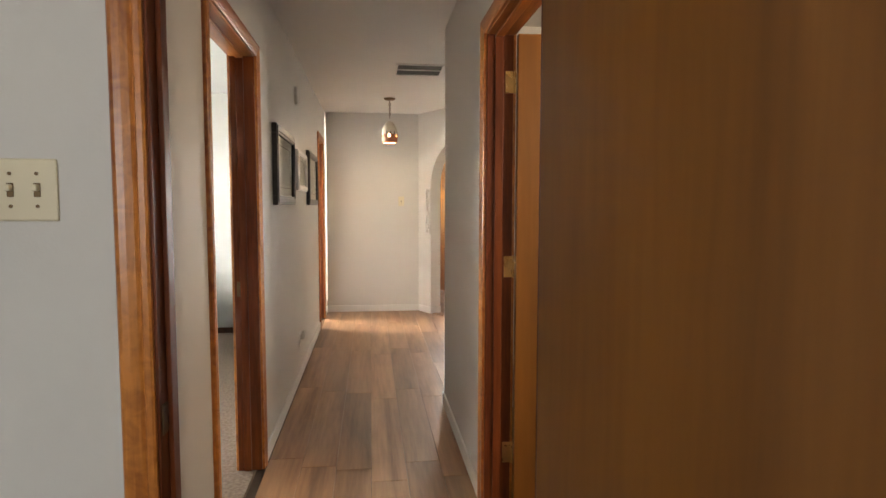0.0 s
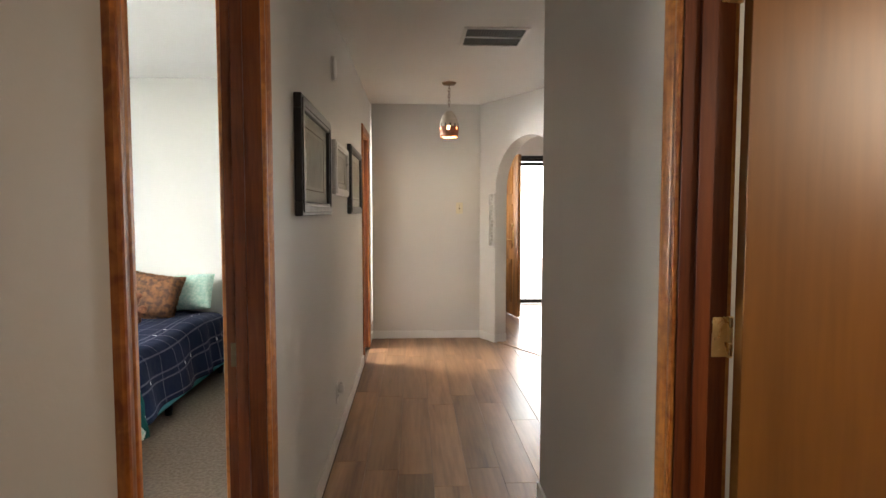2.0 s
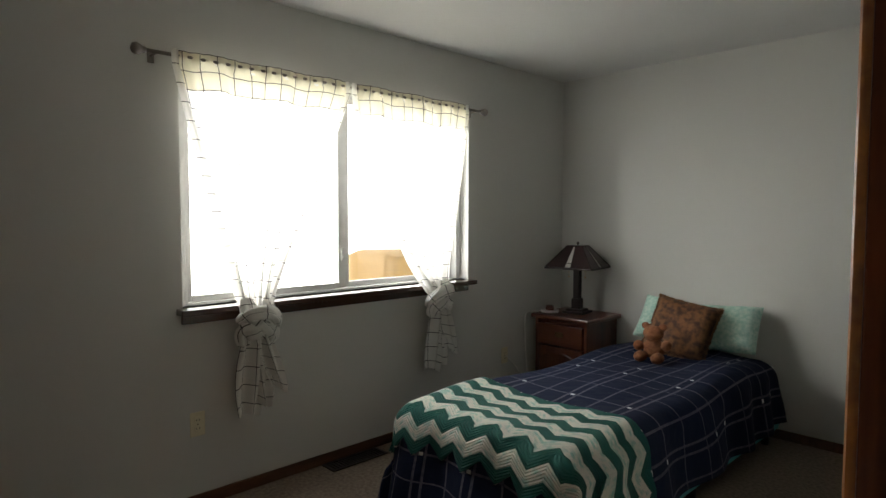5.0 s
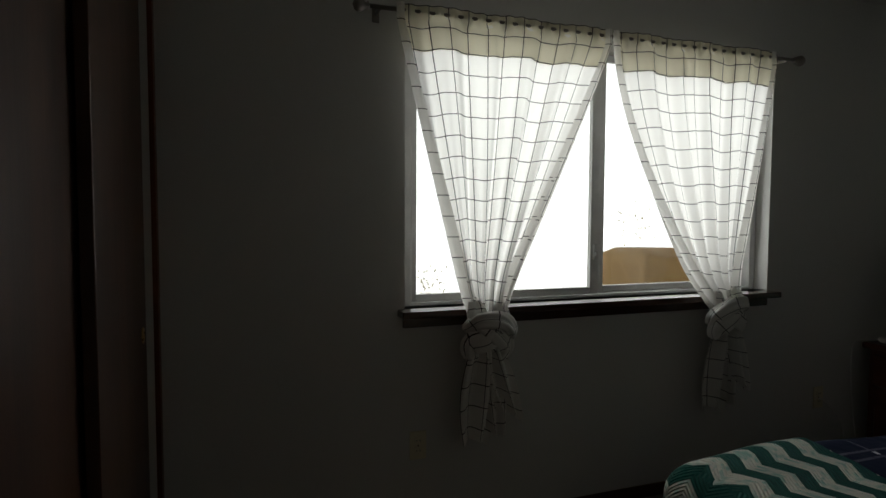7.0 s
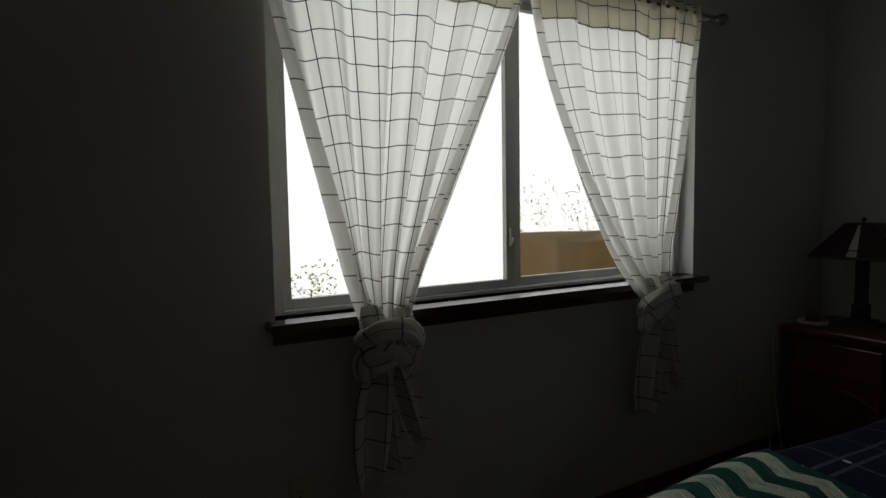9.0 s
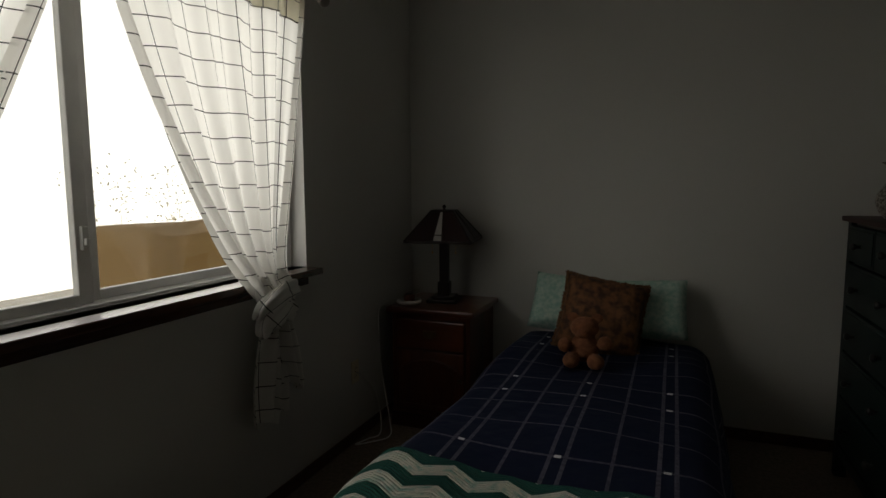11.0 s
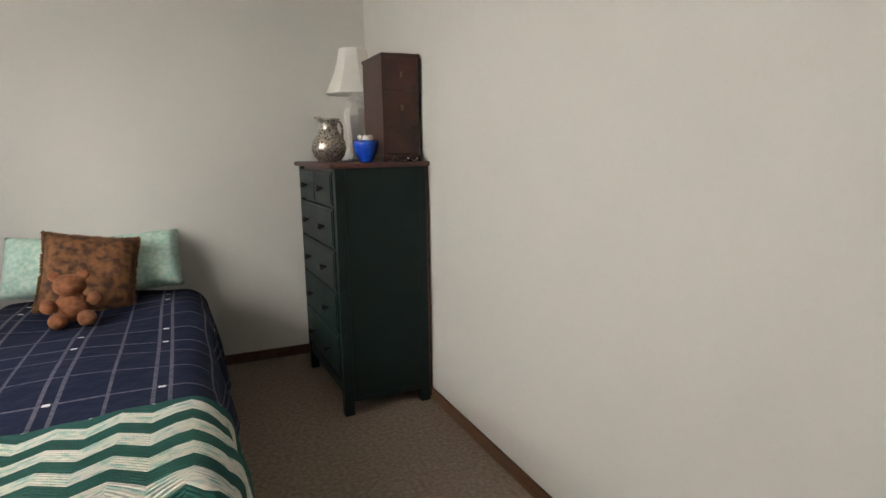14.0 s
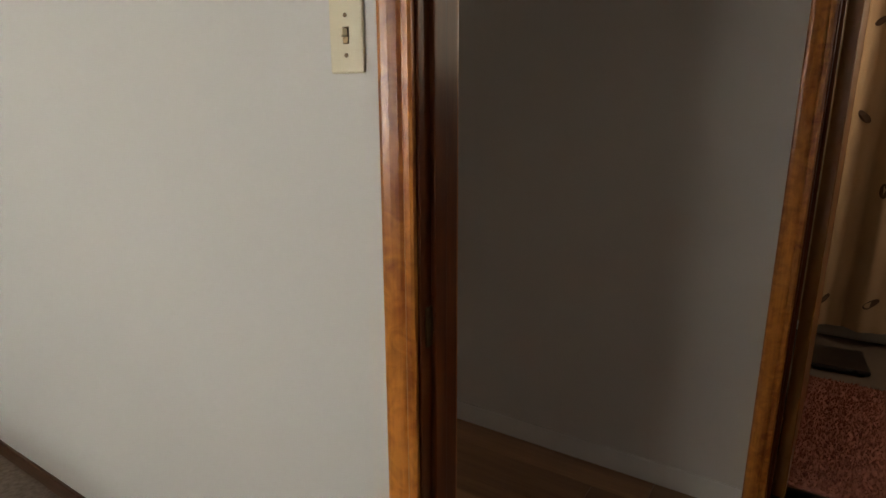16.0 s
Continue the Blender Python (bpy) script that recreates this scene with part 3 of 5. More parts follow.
picture("picture", 3.69, 4.30, 1.43, 1.73, 0.024, 0.040, M_SILVER, "small silver-framed print hanging on the hallway wall", 0.7)
picture("picture", 4.43, 5.23, 1.32, 1.79, 0.028, 0.050, M_BLACK, "black-framed print hanging near the far doorway", 0.72)

detector = thing("smoke_detector", pose(FACE_W, 3.74, 2.12, 0, 90, 0), "round white smoke detector on the hallway wall", "smoke detector")
part("base", lathe(((0.066, 0.0), (0.066, 0.008)), 32), M_PLASTIC, detector)
part("cover", lathe(((0.062, 0.008), (0.060, 0.017), (0.050, 0.022), (0.020, 0.024), (0.0, 0.024)), 32), M_PLASTIC, detector, "", True)

M_BRONZE_V = mat("grey_louvre", (0.10, 0.09, 0.08), 0.6, scale=20)
vent = thing("ceiling_vent", pose(0.408, 4.212, H), "white louvred return-air grille in the ceiling", "vent")
part("frame", boxes((-0.20, 0.20, -0.195, -0.175, -0.010, 0), (-0.20, 0.20, 0.175, 0.195, -0.010, 0), (-0.20, -0.18, -0.175, 0.175, -0.010, 0), (0.18, 0.20, -0.175, 0.175, -0.010, 0), (-0.18, 0.18, -0.008, 0.008, -0.010, 0), bevel=0.002), M_WHITE, vent)
part("backing", boxes((-0.18, 0.18, -0.175, 0.175, -0.002, -0.001)), M_IRON, vent, "dark duct opening")
for k in range(22):
    x = -0.172 + k * 0.0164
    for y0, y1 in ((-0.174, -0.009), (0.009, 0.174)):
        bm = boxes((-0.0015, 0.0015, y0, y1, -0.007, 0.004))
        part("slat", bm, M_BRONZE_V, vent, "", False, pose(x, 0, -0.004, 0, 35, 0))


def pendant(x, y, drop, scale, label):
    """A pottery bell pendant with cut-outs, chain and ceiling canopy."""
    e = thing("pendant_lamp", pose(x, y, H), label, "lamp")
    part("canopy", lathe(((0.062, 0.0), (0.062, -0.006), (0.050, -0.018), (0.012, -0.024)), 28), M_DARKBRASS, e, "dark bronze ceiling canopy", True)
    bm = bmesh.new()
    n = int((drop - 0.05) / 0.026)
    for k in range(n):
        loop = tube([(0.009 * math.cos(a) * (k % 2), 0.009 * math.cos(a) * ((k + 1) % 2), -0.036 - k * 0.026 + 0.018 * math.sin(a)) for a in np.linspace(0, 2 * math.pi, 15)], 0.0026, 6)
        tmp = bpy.data.meshes.new("link")
        loop.to_mesh(tmp)
        loop.free()
        bm.from_mesh(tmp)
        bpy.data.meshes.remove(tmp)
    part("chain", bm, M_DARKBRASS, e, "dark bronze chain")
    s = scale
    prof = ((0.020, 0.0), (0.034, -0.012), (0.052, -0.035), (0.068, -0.068), (0.077, -0.105), (0.080, -0.130), (0.079, -0.160), (0.075, -0.190), (0.072, -0.215))
    sides = 48
    bm = bmesh.new()
    rings = []
    for r, z in prof:
        rings.append([bm.verts.new((s * r * math.cos(2 * math.pi * k / sides), s * r * math.sin(2 * math.pi * k / sides), -drop + s * z)) for k in range(sides)])
    for i in range(len(rings) - 1):
        for k in range(sides):
            if i == 5 and k % 8 in (2, 3):      # round cut-outs that let the bulb shine out
                continue
            f = bm.faces.new((rings[i][k], rings[i][(k + 1) % sides], rings[i + 1][(k + 1) % sides], rings[i + 1][k]))
            f.material_index = 0 if i < 3 else (2 if i == 4 and k % 8 in (0, 4) else (1 if i >= 5 else 0))
    shade = part("shade", bm, (M_CLAY_W, M_CLAY_R, M_IRON), e, "cream and terracotta pottery shade with dark zigzag", True)
    mod = shade.modifiers.new("thick", "SOLIDIFY")
    mod.thickness = 0.005
    part("bulb", lathe(((0.0, -drop - 0.188 * s), (0.018, -drop - 0.182 * s), (0.027, -drop - 0.160 * s), (0.022, -drop - 0.130 * s), (0.012, -drop - 0.100 * s), (0.012, -drop - 0.06 * s)), 20), M_BULB, e, "glowing warm bulb", True)
    lamp = new("pendant_glow", bpy.data.lights.new("pendant_glow", "POINT"))
    lamp.data.energy, lamp.data.color, lamp.data.shadow_soft_size = 11.0, (1.0, 0.76, 0.46), 0.028
    lamp.location = (x, y, H - drop - 0.205 * s)
    return e


M_CLAY_W = mat("cream_glaze", (0.62, 0.55, 0.44), 0.4, scale=30)
M_CLAY_R = mat("terracotta", (0.42, 0.16, 0.07), 0.6, scale=30)
M_BULB = glow("bulb", (1.0, 0.72, 0.42), 14.0)
pendant(0.209, 5.568, 0.240, 1.05, "small pottery pendant lamp lit in the hallway")
pendant(1.62, 7.25, 0.19, 1.05, "small pottery pendant lamp lit in the entry")


def scroll_panel(s, z0, z1, width, material, label):
    """A narrow openwork panel of S-scrolls on the arch wall."""
    e = thing("wall_ornament", ARCH @ pose(s, 0, 0), label, "wall ornament")
    part("back_panel", boxes((-width / 2, -width / 2 + 0.008, -0.018, 0, z0, z1), (width / 2 - 0.008, width / 2, -0.018, 0, z0, z1), (-width / 2, width / 2, -0.018, 0, z0, z0 + 0.008), (-width / 2, width / 2, -0.018, 0, z1 - 0.008, z1), bevel=0.002), material, e)
    n = 7
    step = (z1 - z0 - 0.016) / n
    for k in range(n):
        zc = z0 + 0.008 + step * (k + 0.5)
        pts = [(width * 0.36 * math.sin(2 * math.pi * t) * (-1) ** k, -0.010, zc + step * (t - 0.5)) for t in np.linspace(0, 1, 16)]
        part("scroll", tube(pts, 0.007, 8), material, e, "", True)
    return e


scroll_panel(0.225, 0.98, 1.52, 0.085, M_SILVER, "narrow pale metal scrollwork panel beside the archway")
scroll_panel(1.36, 0.98, 1.52, 0.085, M_IRON, "narrow black scrollwork panel beside the archway")


# ---------------------------------------------------------------- entry, front door and what lies outside
M_DOOR_FRONT = wood("front_door_wood", (0.12, 0.045, 0.012), (0.46, 0.20, 0.045), 0.5, 2, 9, 0.05)
front = thing("door_3", pose(1.005, 8.685, 0, 0, 0, -78), "varnished panelled wooden front door, standing open", "door", kind="structure")
part("door_leaf", boxes((0.0, 1.00, -0.022, 0.022, 0.012, 2.04), bevel=0.003), M_DOOR_FRONT, front)
for x0, x1 in ((0.11, 0.42), (0.51, 0.82)):
    for z0, z1 in ((0.18, 0.72), (0.86, 1.42), (1.55, 1.90)):
        for sgn in (-1, 1):
            bm = bmesh.new()
            box(bm, x0, x1, sgn * 0.022, sgn * 0.030, z0, z1, bevel=0.003)
            box(bm, x0 + 0.05, x1 - 0.05, sgn * 0.030, sgn * 0.036, z0 + 0.05, z1 - 0.05, bevel=0.004)
            part("panel", bm, M_DOOR_FRONT, front)
for sgn, rx in ((1, -90), (-1, 90)):
    bm = boxes((0.84, 0.885, min(sgn * 0.022, sgn * 0.028), max(sgn * 0.022, sgn * 0.028), 0.88, 1.10), bevel=0.003)
    rod(bm, (0.862, sgn * 0.028, 0.98), (0.862, sgn * 0.065, 0.98), 0.010)
    rod(bm, (0.862, sgn * 0.060, 0.98), (0.755, sgn * 0.060, 0.985), 0.009)
    rod(bm, (0.862, sgn * 0.028, 1.16), (0.862, sgn * 0.040, 1.16), 0.026)
    part("lever_handle", bm, M_BRASS, front, "brass lever handle with deadbolt")
fframe = thing("door_frame_5", pose(0, 8.72, 0), "dark stained front door frame", "door frame", kind="structure")
for r in ((0.96, 1.00, 0, 0.14, 0, 2.08), (2.02, 2.06, 0, 0.14, 0, 2.08), (1.00, 2.02, 0, 0.14, 2.04, 2.08), (0.925, 0.965, -0.018, 0, 0, 2.115), (2.055, 2.095, -0.018, 0, 0, 2.115), (0.965, 2.055, -0.018, 0, 2.075, 2.115)):
    part("casing", boxes(r, bevel=0.003), M_IRON, fframe)
screen = thing("screen_door", pose(1.00, 8.80, 0), "black iron security screen door with a lock box", "screen door")
for r in ((0.0, 0.05, 0, 0.03, 0.02, 2.03), (0.97, 1.02, 0, 0.03, 0.02, 2.03), (0.05, 0.97, 0, 0.03, 1.98, 2.03), (0.05, 0.97, 0, 0.03, 0.02, 0.07)):
    part("frame_rail", boxes(r, bevel=0.003), M_IRON, screen)
for z in (0.72, 1.08, 1.24):
    part("cross_bar", boxes((0.05, 0.97, 0.010, 0.020, z - 0.005, z + 0.005)), M_IRON, screen)
for k in range(7):
    x = 0.13 + k * 0.127
    part("bar", rod(bmesh.new(), (x, 0.015, 0.07), (x, 0.015, 0.72), 0.0045, sides=8), M_IRON, screen)
    part("ring", tube([(x + 0.03 * math.cos(a), 0.015, 0.66 + 0.03 * math.sin(a)) for a in np.linspace(0, 2 * math.pi, 20)], 0.003, 6), M_IRON, screen)
bm = boxes((0.88, 1.01, -0.02, 0.05, 1.02, 1.26), bevel=0.006)
rod(bm, (0.91, -0.02, 1.09), (0.91, -0.055, 1.09), 0.010)
rod(bm, (0.91, -0.050, 1.10), (0.91, -0.050, 0.99), 0.009)
part("lock_box", bm, M_IRON, screen, "black lock box with handle")
side = thing("window_2", pose(2.29, 8.72, 0), "narrow entry window with dark glazing bars", "window", kind="structure")
part("frame", boxes((-0.12, -0.09, 0, 0.14, 0.35, 1.85), (0.09, 0.12, 0, 0.14, 0.35, 1.85), (-0.09, 0.09, 0, 0.14, 0.35, 0.38), (-0.09, 0.09, 0, 0.14, 1.82, 1.85), bevel=0.003), M_IRON, side)
for z in (0.66, 0.95, 1.24, 1.53):
    part("glazing_bar", boxes((-0.09, 0.09, 0.05, 0.08, z - 0.012, z + 0.012)), M_IRON, side)
g = part("pane", boxes((-0.09, 0.09, 0.062, 0.066, 0.38, 1.82)), M_GLASS, side)
g.visible_shadow = False



# ---------------------------------------------------------------- bedroom window
M_VINYL = mat("white_vinyl", (0.84, 0.84, 0.82), 0.4, scale=10)
WX = WEST - 0.09
win = thing("window_1", pose(0, 0, 0), "white vinyl sliding window with a dark wooden sill", "window", kind="structure")
wy0, wy1, wz0, wz1 = 2.53, 4.40, 0.945, 2.09
for r in ((wy0, wy0 + 0.035, wz0, wz1), (wy1 - 0.035, wy1, wz0, wz1), (wy0 + 0.035, wy1 - 0.035, wz0, wz0 + 0.012), (wy0 + 0.035, wy1 - 0.035, wz1 - 0.035, wz1)):
    part("window_frame", boxes((WX - 0.06, WX + 0.02, r[0], r[1], r[2], r[3]), bevel=0.003), M_VINYL, win)


def sash(y0, y1, x, left, right):
    z0, z1, w = wz0 + 0.012, wz1 - 0.035, 0.030
    s = part("sash", boxes((x - 0.014, x + 0.014, y0, y0 + left, z0, z1), (x - 0.014, x + 0.014, y1 - right, y1, z0, z1), (x - 0.014, x + 0.014, y0 + left, y1 - right, z0, z0 + w), (x - 0.014, x + 0.014, y0 + left, y1 - right, z1 - w, z1), bevel=0.003), M_VINYL, win)
    p = part("pane", boxes((x - 0.003, x + 0.001, y0 + left, y1 - right, z0 + w, z1 - w)), M_GLASS, s)
    p.visible_shadow = False
    return s


sash(wy0 + 0.035, 3.478, WX - 0.022, 0.030, 0.045)
sash(3.474, wy1 - 0.035, WX - 0.052, 0.050, 0.030)
bm = boxes((WX - 0.008, WX + 0.006, 3.444, 3.466, 1.115, 1.185), bevel=0.003)
box(bm, WX + 0.004, WX + 0.016, 3.448, 3.462, 1.130, 1.150, bevel=0.002)
part("latch", bm, M_VINYL, win, "white sash latch")
M_SILL = wood("sill_wood", (0.035, 0.015, 0.010), (0.10, 0.045, 0.028), 0.18, 1, 14, 0.6)
part("window_sill", boxes((WEST - 0.07, WEST + 0.075, 2.486, 4.425, 0.917, 0.945), bevel=0.004), M_SILL, win, "dark brown stained sill")
part("apron", boxes((WEST, WEST + 0.016, 2.505, 4.40, 0.872, 0.917), bevel=0.003), M_SILL, win, "dark brown stained apron")


# ---------------------------------------------------------------- curtains
def line_grid(m, uv_scale_u, uv_scale_v, width, base, line, warm, through_it=0.5):
    """Fabric with thin dark lines in a grid, from the cloth's own coordinates; light shines through it."""
    mt = bpy.data.materials.new(m)
    mt.use_nodes = True
    n, li = mt.node_tree.nodes, mt.node_tree.links
    n.remove(n["Principled BSDF"])
    uv = n.new("ShaderNodeUVMap")
    sep = n.new("ShaderNodeSeparateXYZ")
    li.new(uv.outputs[0], sep.inputs[0])
    masks = []
    for axis, per in (("X", uv_scale_u), ("Y", uv_scale_v)):
        wrap = n.new("ShaderNodeMath")
        wrap.operation = "WRAP"
        wrap.inputs[1].default_value, wrap.inputs[2].default_value = 0.0, per
        li.new(sep.outputs[axis], wrap.inputs[0])
        less = n.new("ShaderNodeMath")
        less.operation = "LESS_THAN"
        less.inputs[1].default_value = width
        li.new(wrap.outputs[0], less.inputs[0])
        masks.append(less)
    mx = n.new("ShaderNodeMath")
    mx.operation = "MAXIMUM"
    li.new(masks[0].outputs[0], mx.inputs[0])
    li.new(masks[1].outputs[0], mx.inputs[1])
    weave = n.new("ShaderNodeTexNoise")
    weave.inputs["Scale"].default_value = 240
    li.new(uv.outputs[0], weave.inputs["Vector"])
    cloth = n.new("ShaderNodeMix")
    cloth.data_type = "RGBA"
    cloth.inputs[6].default_value, cloth.inputs[7].default_value = (*base, 1), (*warm, 1)
    li.new(weave.outputs[0], cloth.inputs[0])
    col = n.new("ShaderNodeMix")
    col.data_type = "RGBA"
    col.inputs[7].default_value = (*line, 1)
    li.new(mx.outputs[0], col.inputs[0])
    li.new(cloth.outputs[2], col.inputs[6])
    dif, tra, mix = n.new("ShaderNodeBsdfDiffuse"), n.new("ShaderNodeBsdfTranslucent"), n.new("ShaderNodeMixShader")
    li.new(col.outputs[2], dif.inputs[0])
    li.new(col.outputs[2], tra.inputs[0])
    mix.inputs[0].default_value = through_it
    li.new(dif.outputs[0], mix.inputs[1])
    li.new(tra.outputs[0], mix.inputs[2])
    li.new(mix.outputs[0], n["Material Output"].inputs[0])
    return mt


M_CURTAIN = line_grid("checked_curtain", 0.083, 0.083, 0.0033, (0.96, 0.955, 0.93), (0.03, 0.028, 0.03), (0.94, 0.93, 0.89), 0.84)
# Tan in the doubled cloth's colour stands for its weaker backlight.
M_CURTAIN_H = line_grid("checked_curtain_double_tinted", 0.083, 0.083, 0.0033, (0.92, 0.88, 0.72), (0.03, 0.028, 0.03), (0.89, 0.84, 0.66), 0.7)
M_CURTAIN_T = line_grid("checked_curtain_bunched", 0.083, 0.083, 0.0033, (0.88, 0.87, 0.83), (0.03, 0.028, 0.03), (0.84, 0.82, 0.77), 0.12)


def cloth_sheet(rows, cols, place, uv_of):
    """A sheet of cloth: place(i, j) gives the point and uv_of(i, j) the cloth coordinates, i and j from 0 to 1."""
    bm = bmesh.new()
    lay = bm.loops.layers.uv.new("UVMap")
    g = [[bm.verts.new(place(i / rows, j / cols)) for j in range(cols + 1)] for i in range(rows + 1)]
    for i in range(rows):
        for j in range(cols):
            f = bm.faces.new((g[i][j], g[i][j + 1], g[i + 1][j + 1], g[i + 1][j]))
            for lp, (a, b) in zip(f.loops, ((i, j), (i, j + 1), (i + 1, j + 1), (i + 1, j))):
                lp[lay].uv = uv_of(a / rows, b / cols)
    return bm


def curtain(top0, top1, knot_y, knot_z, tail_len, seed, lean, label):
    """A panel gathered on the rod and tied into a loose knot below the sill."""
    rnd = random.Random(seed)
    e = thing("curtain", pose(0, 0, 0), label, "curtain", "checked curtains at the window")
    zt, x0 = 2.095, WEST + 0.075
    w_cloth = 0.96
    ph = [rnd.uniform(0, 6.28) for _ in range(6)]

    def spread(i):
        t = min(1.0, max(0.0, (i - 0.05) / 0.95))
        return t ** 1.04

    def place(i, j):
        t = spread(i)
        z = zt - i * (zt - knot_z)
        left = top0 + (knot_y - 0.055 - top0) * (t if lean < 1 else t ** 1.5)
        right = top1 + (knot_y + 0.055 - top1) * (t ** (1.0 if top1 - knot_y > 0.25 else 2.2))
        y = left + (right - left) * j
        width = right - left
        amp = 0.010 + 0.020 * (1 - width / (top1 - top0))
        sag = 0.022 * math.sin(math.pi * j) * math.sin(math.pi * min(1, i))
        x = x0 + amp * math.sin(2 * math.pi * 5 * j + ph[0] + 1.5 * i) + 0.5 * amp * math.sin(2 * math.pi * 11 * j + ph[1] + 2.0 * i) + sag
        x += 0.055 * max(0.0, (i - 0.80) / 0.20) ** 2
        if i < 0.04:
            x = x0 + 0.006 * math.sin(2 * math.pi * 16 * j + ph[2])
        z += 0.006 * math.sin(2 * math.pi * 3 * j + ph[3]) * (1 if i > 0.02 else 0.6)
        return (x, y, z)

    panel = part("panel", cloth_sheet(44, 90, place, lambda i, j: (j * w_cloth + 0.04, i * (zt - knot_z) * 1.04)), M_CURTAIN, e, "", True)
    # the deep stitched heading, where the cloth lies double, tinted tan for weak backlight
    def heading(i, j):
        a = place(i * 0.135, j)
        return (a[0] + 0.006, a[1], a[2])
    part("heading", cloth_sheet(8, 90, heading, lambda i, j: (j * w_cloth + 0.04, i * 0.135 * (zt - knot_z) * 1.04)), M_CURTAIN_H, e, "doubled heading tinted tan for weak backlight", True)
    # rolled side hems that lie over the panel's edges
    for edge in (0.0, 1.0):
        def hem(i, j, edge=edge):
            a = place(i, edge)
            wd = 0.030 + 0.035 * i
            dy = (j - 0.15) * wd * (1 if edge == 0 else -1)
            return (a[0] + 0.010 + 0.010 * math.sin(math.pi * j), a[1] + dy, a[2])
        part("hem", cloth_sheet(40, 6, hem, lambda i, j, edge=edge: (edge * w_cloth + 0.02 + j * 0.05, i * (zt - knot_z) * 1.04 + 0.02)), M_CURTAIN, e, "", True)

    # the knot: strands of bunched cloth wound round one another
    kx = x0 + 0.055

    def strand(name, keys, rad, turns, ridges):
        line = curve_points([(kx + a, knot_y + b, knot_z + c) for a, b, c in keys], 8)
        n = len(line) - 1

        def skin(i, j):
            k = min(n, int(round(i * n)))
            p, q = line[max(0, k - 1)], line[min(n, k + 1)]
            d = (q - p).normalized()
            u = d.cross(Vector((1, 0, 0.001))).normalized()
            w = d.cross(u)
            an = 2 * math.pi * j
            r = rad * (0.55 + 0.45 * math.sin(math.pi * min(1, max(0, i))) ** 0.6) * (1 + 0.17 * math.sin(ridges * an + turns * i + ph[4]) + 0.08 * math.sin((ridges * 2 + 1) * an - 5 * i))
            return line[k] + r * math.cos(an) * u + 0.7 * r * math.sin(an) * w

        return part(name, cloth_sheet(n, 36, skin, lambda i, j: (j * 0.33 + 0.02, i * 0.30 + rad)), M_CURTAIN_T, e, "", True)

    m = -1 if lean else 1
    strand("knot_strand", ((-0.02, -0.05 * m, 0.10), (0.015, -0.045 * m, 0.04), (0.03, 0.01 * m, -0.02), (0.01, 0.06 * m, -0.075), (-0.01, 0.05 * m, -0.12)), 0.046, 5.0, 4)
    strand("knot_strand", ((-0.02, 0.05 * m, 0.09), (0.00, 0.05 * m, 0.03), (0.035, -0.02 * m, -0.035), (0.0, -0.07 * m, -0.06), (-0.02, -0.06 * m, -0.12)), 0.042, -4.0, 5)
    strand("knot_strand", ((-0.01, -0.09 * m, 0.00), (0.045, -0.05 * m, 0.035), (0.055, 0.03 * m, 0.03), (0.02, 0.085 * m, -0.015), (-0.02, 0.08 * m, -0.05)), 0.036, 6.0, 4)

    # the tails below it
    for k, (off, length, wid) in enumerate(((-0.025, tail_len, 0.052), (0.05, tail_len * 0.74, 0.040), (0.0, tail_len * 0.9, 0.045))):
        def tail(i, j, off=off, length=length, wid=wid, k=k):
            spreadw = 0.034 + wid * math.sin(math.pi * min(1, 0.12 + 0.75 * i)) 
            y = knot_y + off * (0.4 + i) + (j - 0.5) * 2 * spreadw * (0.75 if k else 1) + (0.05 * i if k else 0)
            x = kx - 0.025 + 0.024 * math.sin(2 * math.pi * 1.8 * j + ph[5] + i + k) - 0.02 * i + 0.024 * (k % 2) + 0.02 * math.sin(math.pi * j)
            return (x, y, knot_z - 0.07 - i * length + 0.02 * math.sin(4 * j + k) * i)
        part("tail", cloth_sheet(18, 24, tail, lambda i, j, k=k: (j * 0.30 + 0.11 * k, i * 0.36 + 0.02)), M_CURTAIN_T, e, "", True)
    return e


curtain(2.462, 3.385, 2.815, 0.875, 0.40, 3, 0, "white curtain with black grid lines, tied in a knot")
curtain(3.405, 4.315, 4.02, 0.88, 0.40, 8, 1, "white curtain with black grid lines, tied in a loose knot")
M_ROD = mat("rod_metal", (0.30, 0.27, 0.24), 0.4, 0.8, scale=30)
rail = thing("curtain_rod", pose(0, 0, 0), "brushed bronze curtain rod with round finials above the window", "curtain rod")
part("rod", rod(bmesh.new(), (WEST + 0.072, 2.36, 2.070), (WEST + 0.072, 4.45, 2.070), 0.008), M_ROD, rail, "", True)
for y, s in ((2.36, -1), (4.45, 1)):
    bm = lathe(((0.010, 0.0), (0.016, 0.006), (0.012, 0.014), (0.022, 0.026), (0.026, 0.040), (0.020, 0.054), (0.0, 0.062)), 18)
    part("finial", bm, M_ROD, rail, "", True, pose(WEST + 0.072, y, 2.070, -90 * s, 0, 0))
    bm = rod(bmesh.new(), (WEST + 0.002, y - s * 0.04, 2.065), (WEST + 0.072, y - s * 0.04, 2.065), 0.006)
    box(bm, WEST, WEST + 0.006, y - s * 0.04 - 0.014, y - s * 0.04 + 0.014, 2.035, 2.095, bevel=0.002)
    part("bracket", bm, M_ROD, rail)


# ---------------------------------------------------------------- bed
BED = pose(-2.113, 5.47, 0, 0, 0, 179.7)   # local y runs from the head to the foot, local x to the window
TOP, HALF, LONG, RIM = 0.515, 0.465, 2.27, 0.10


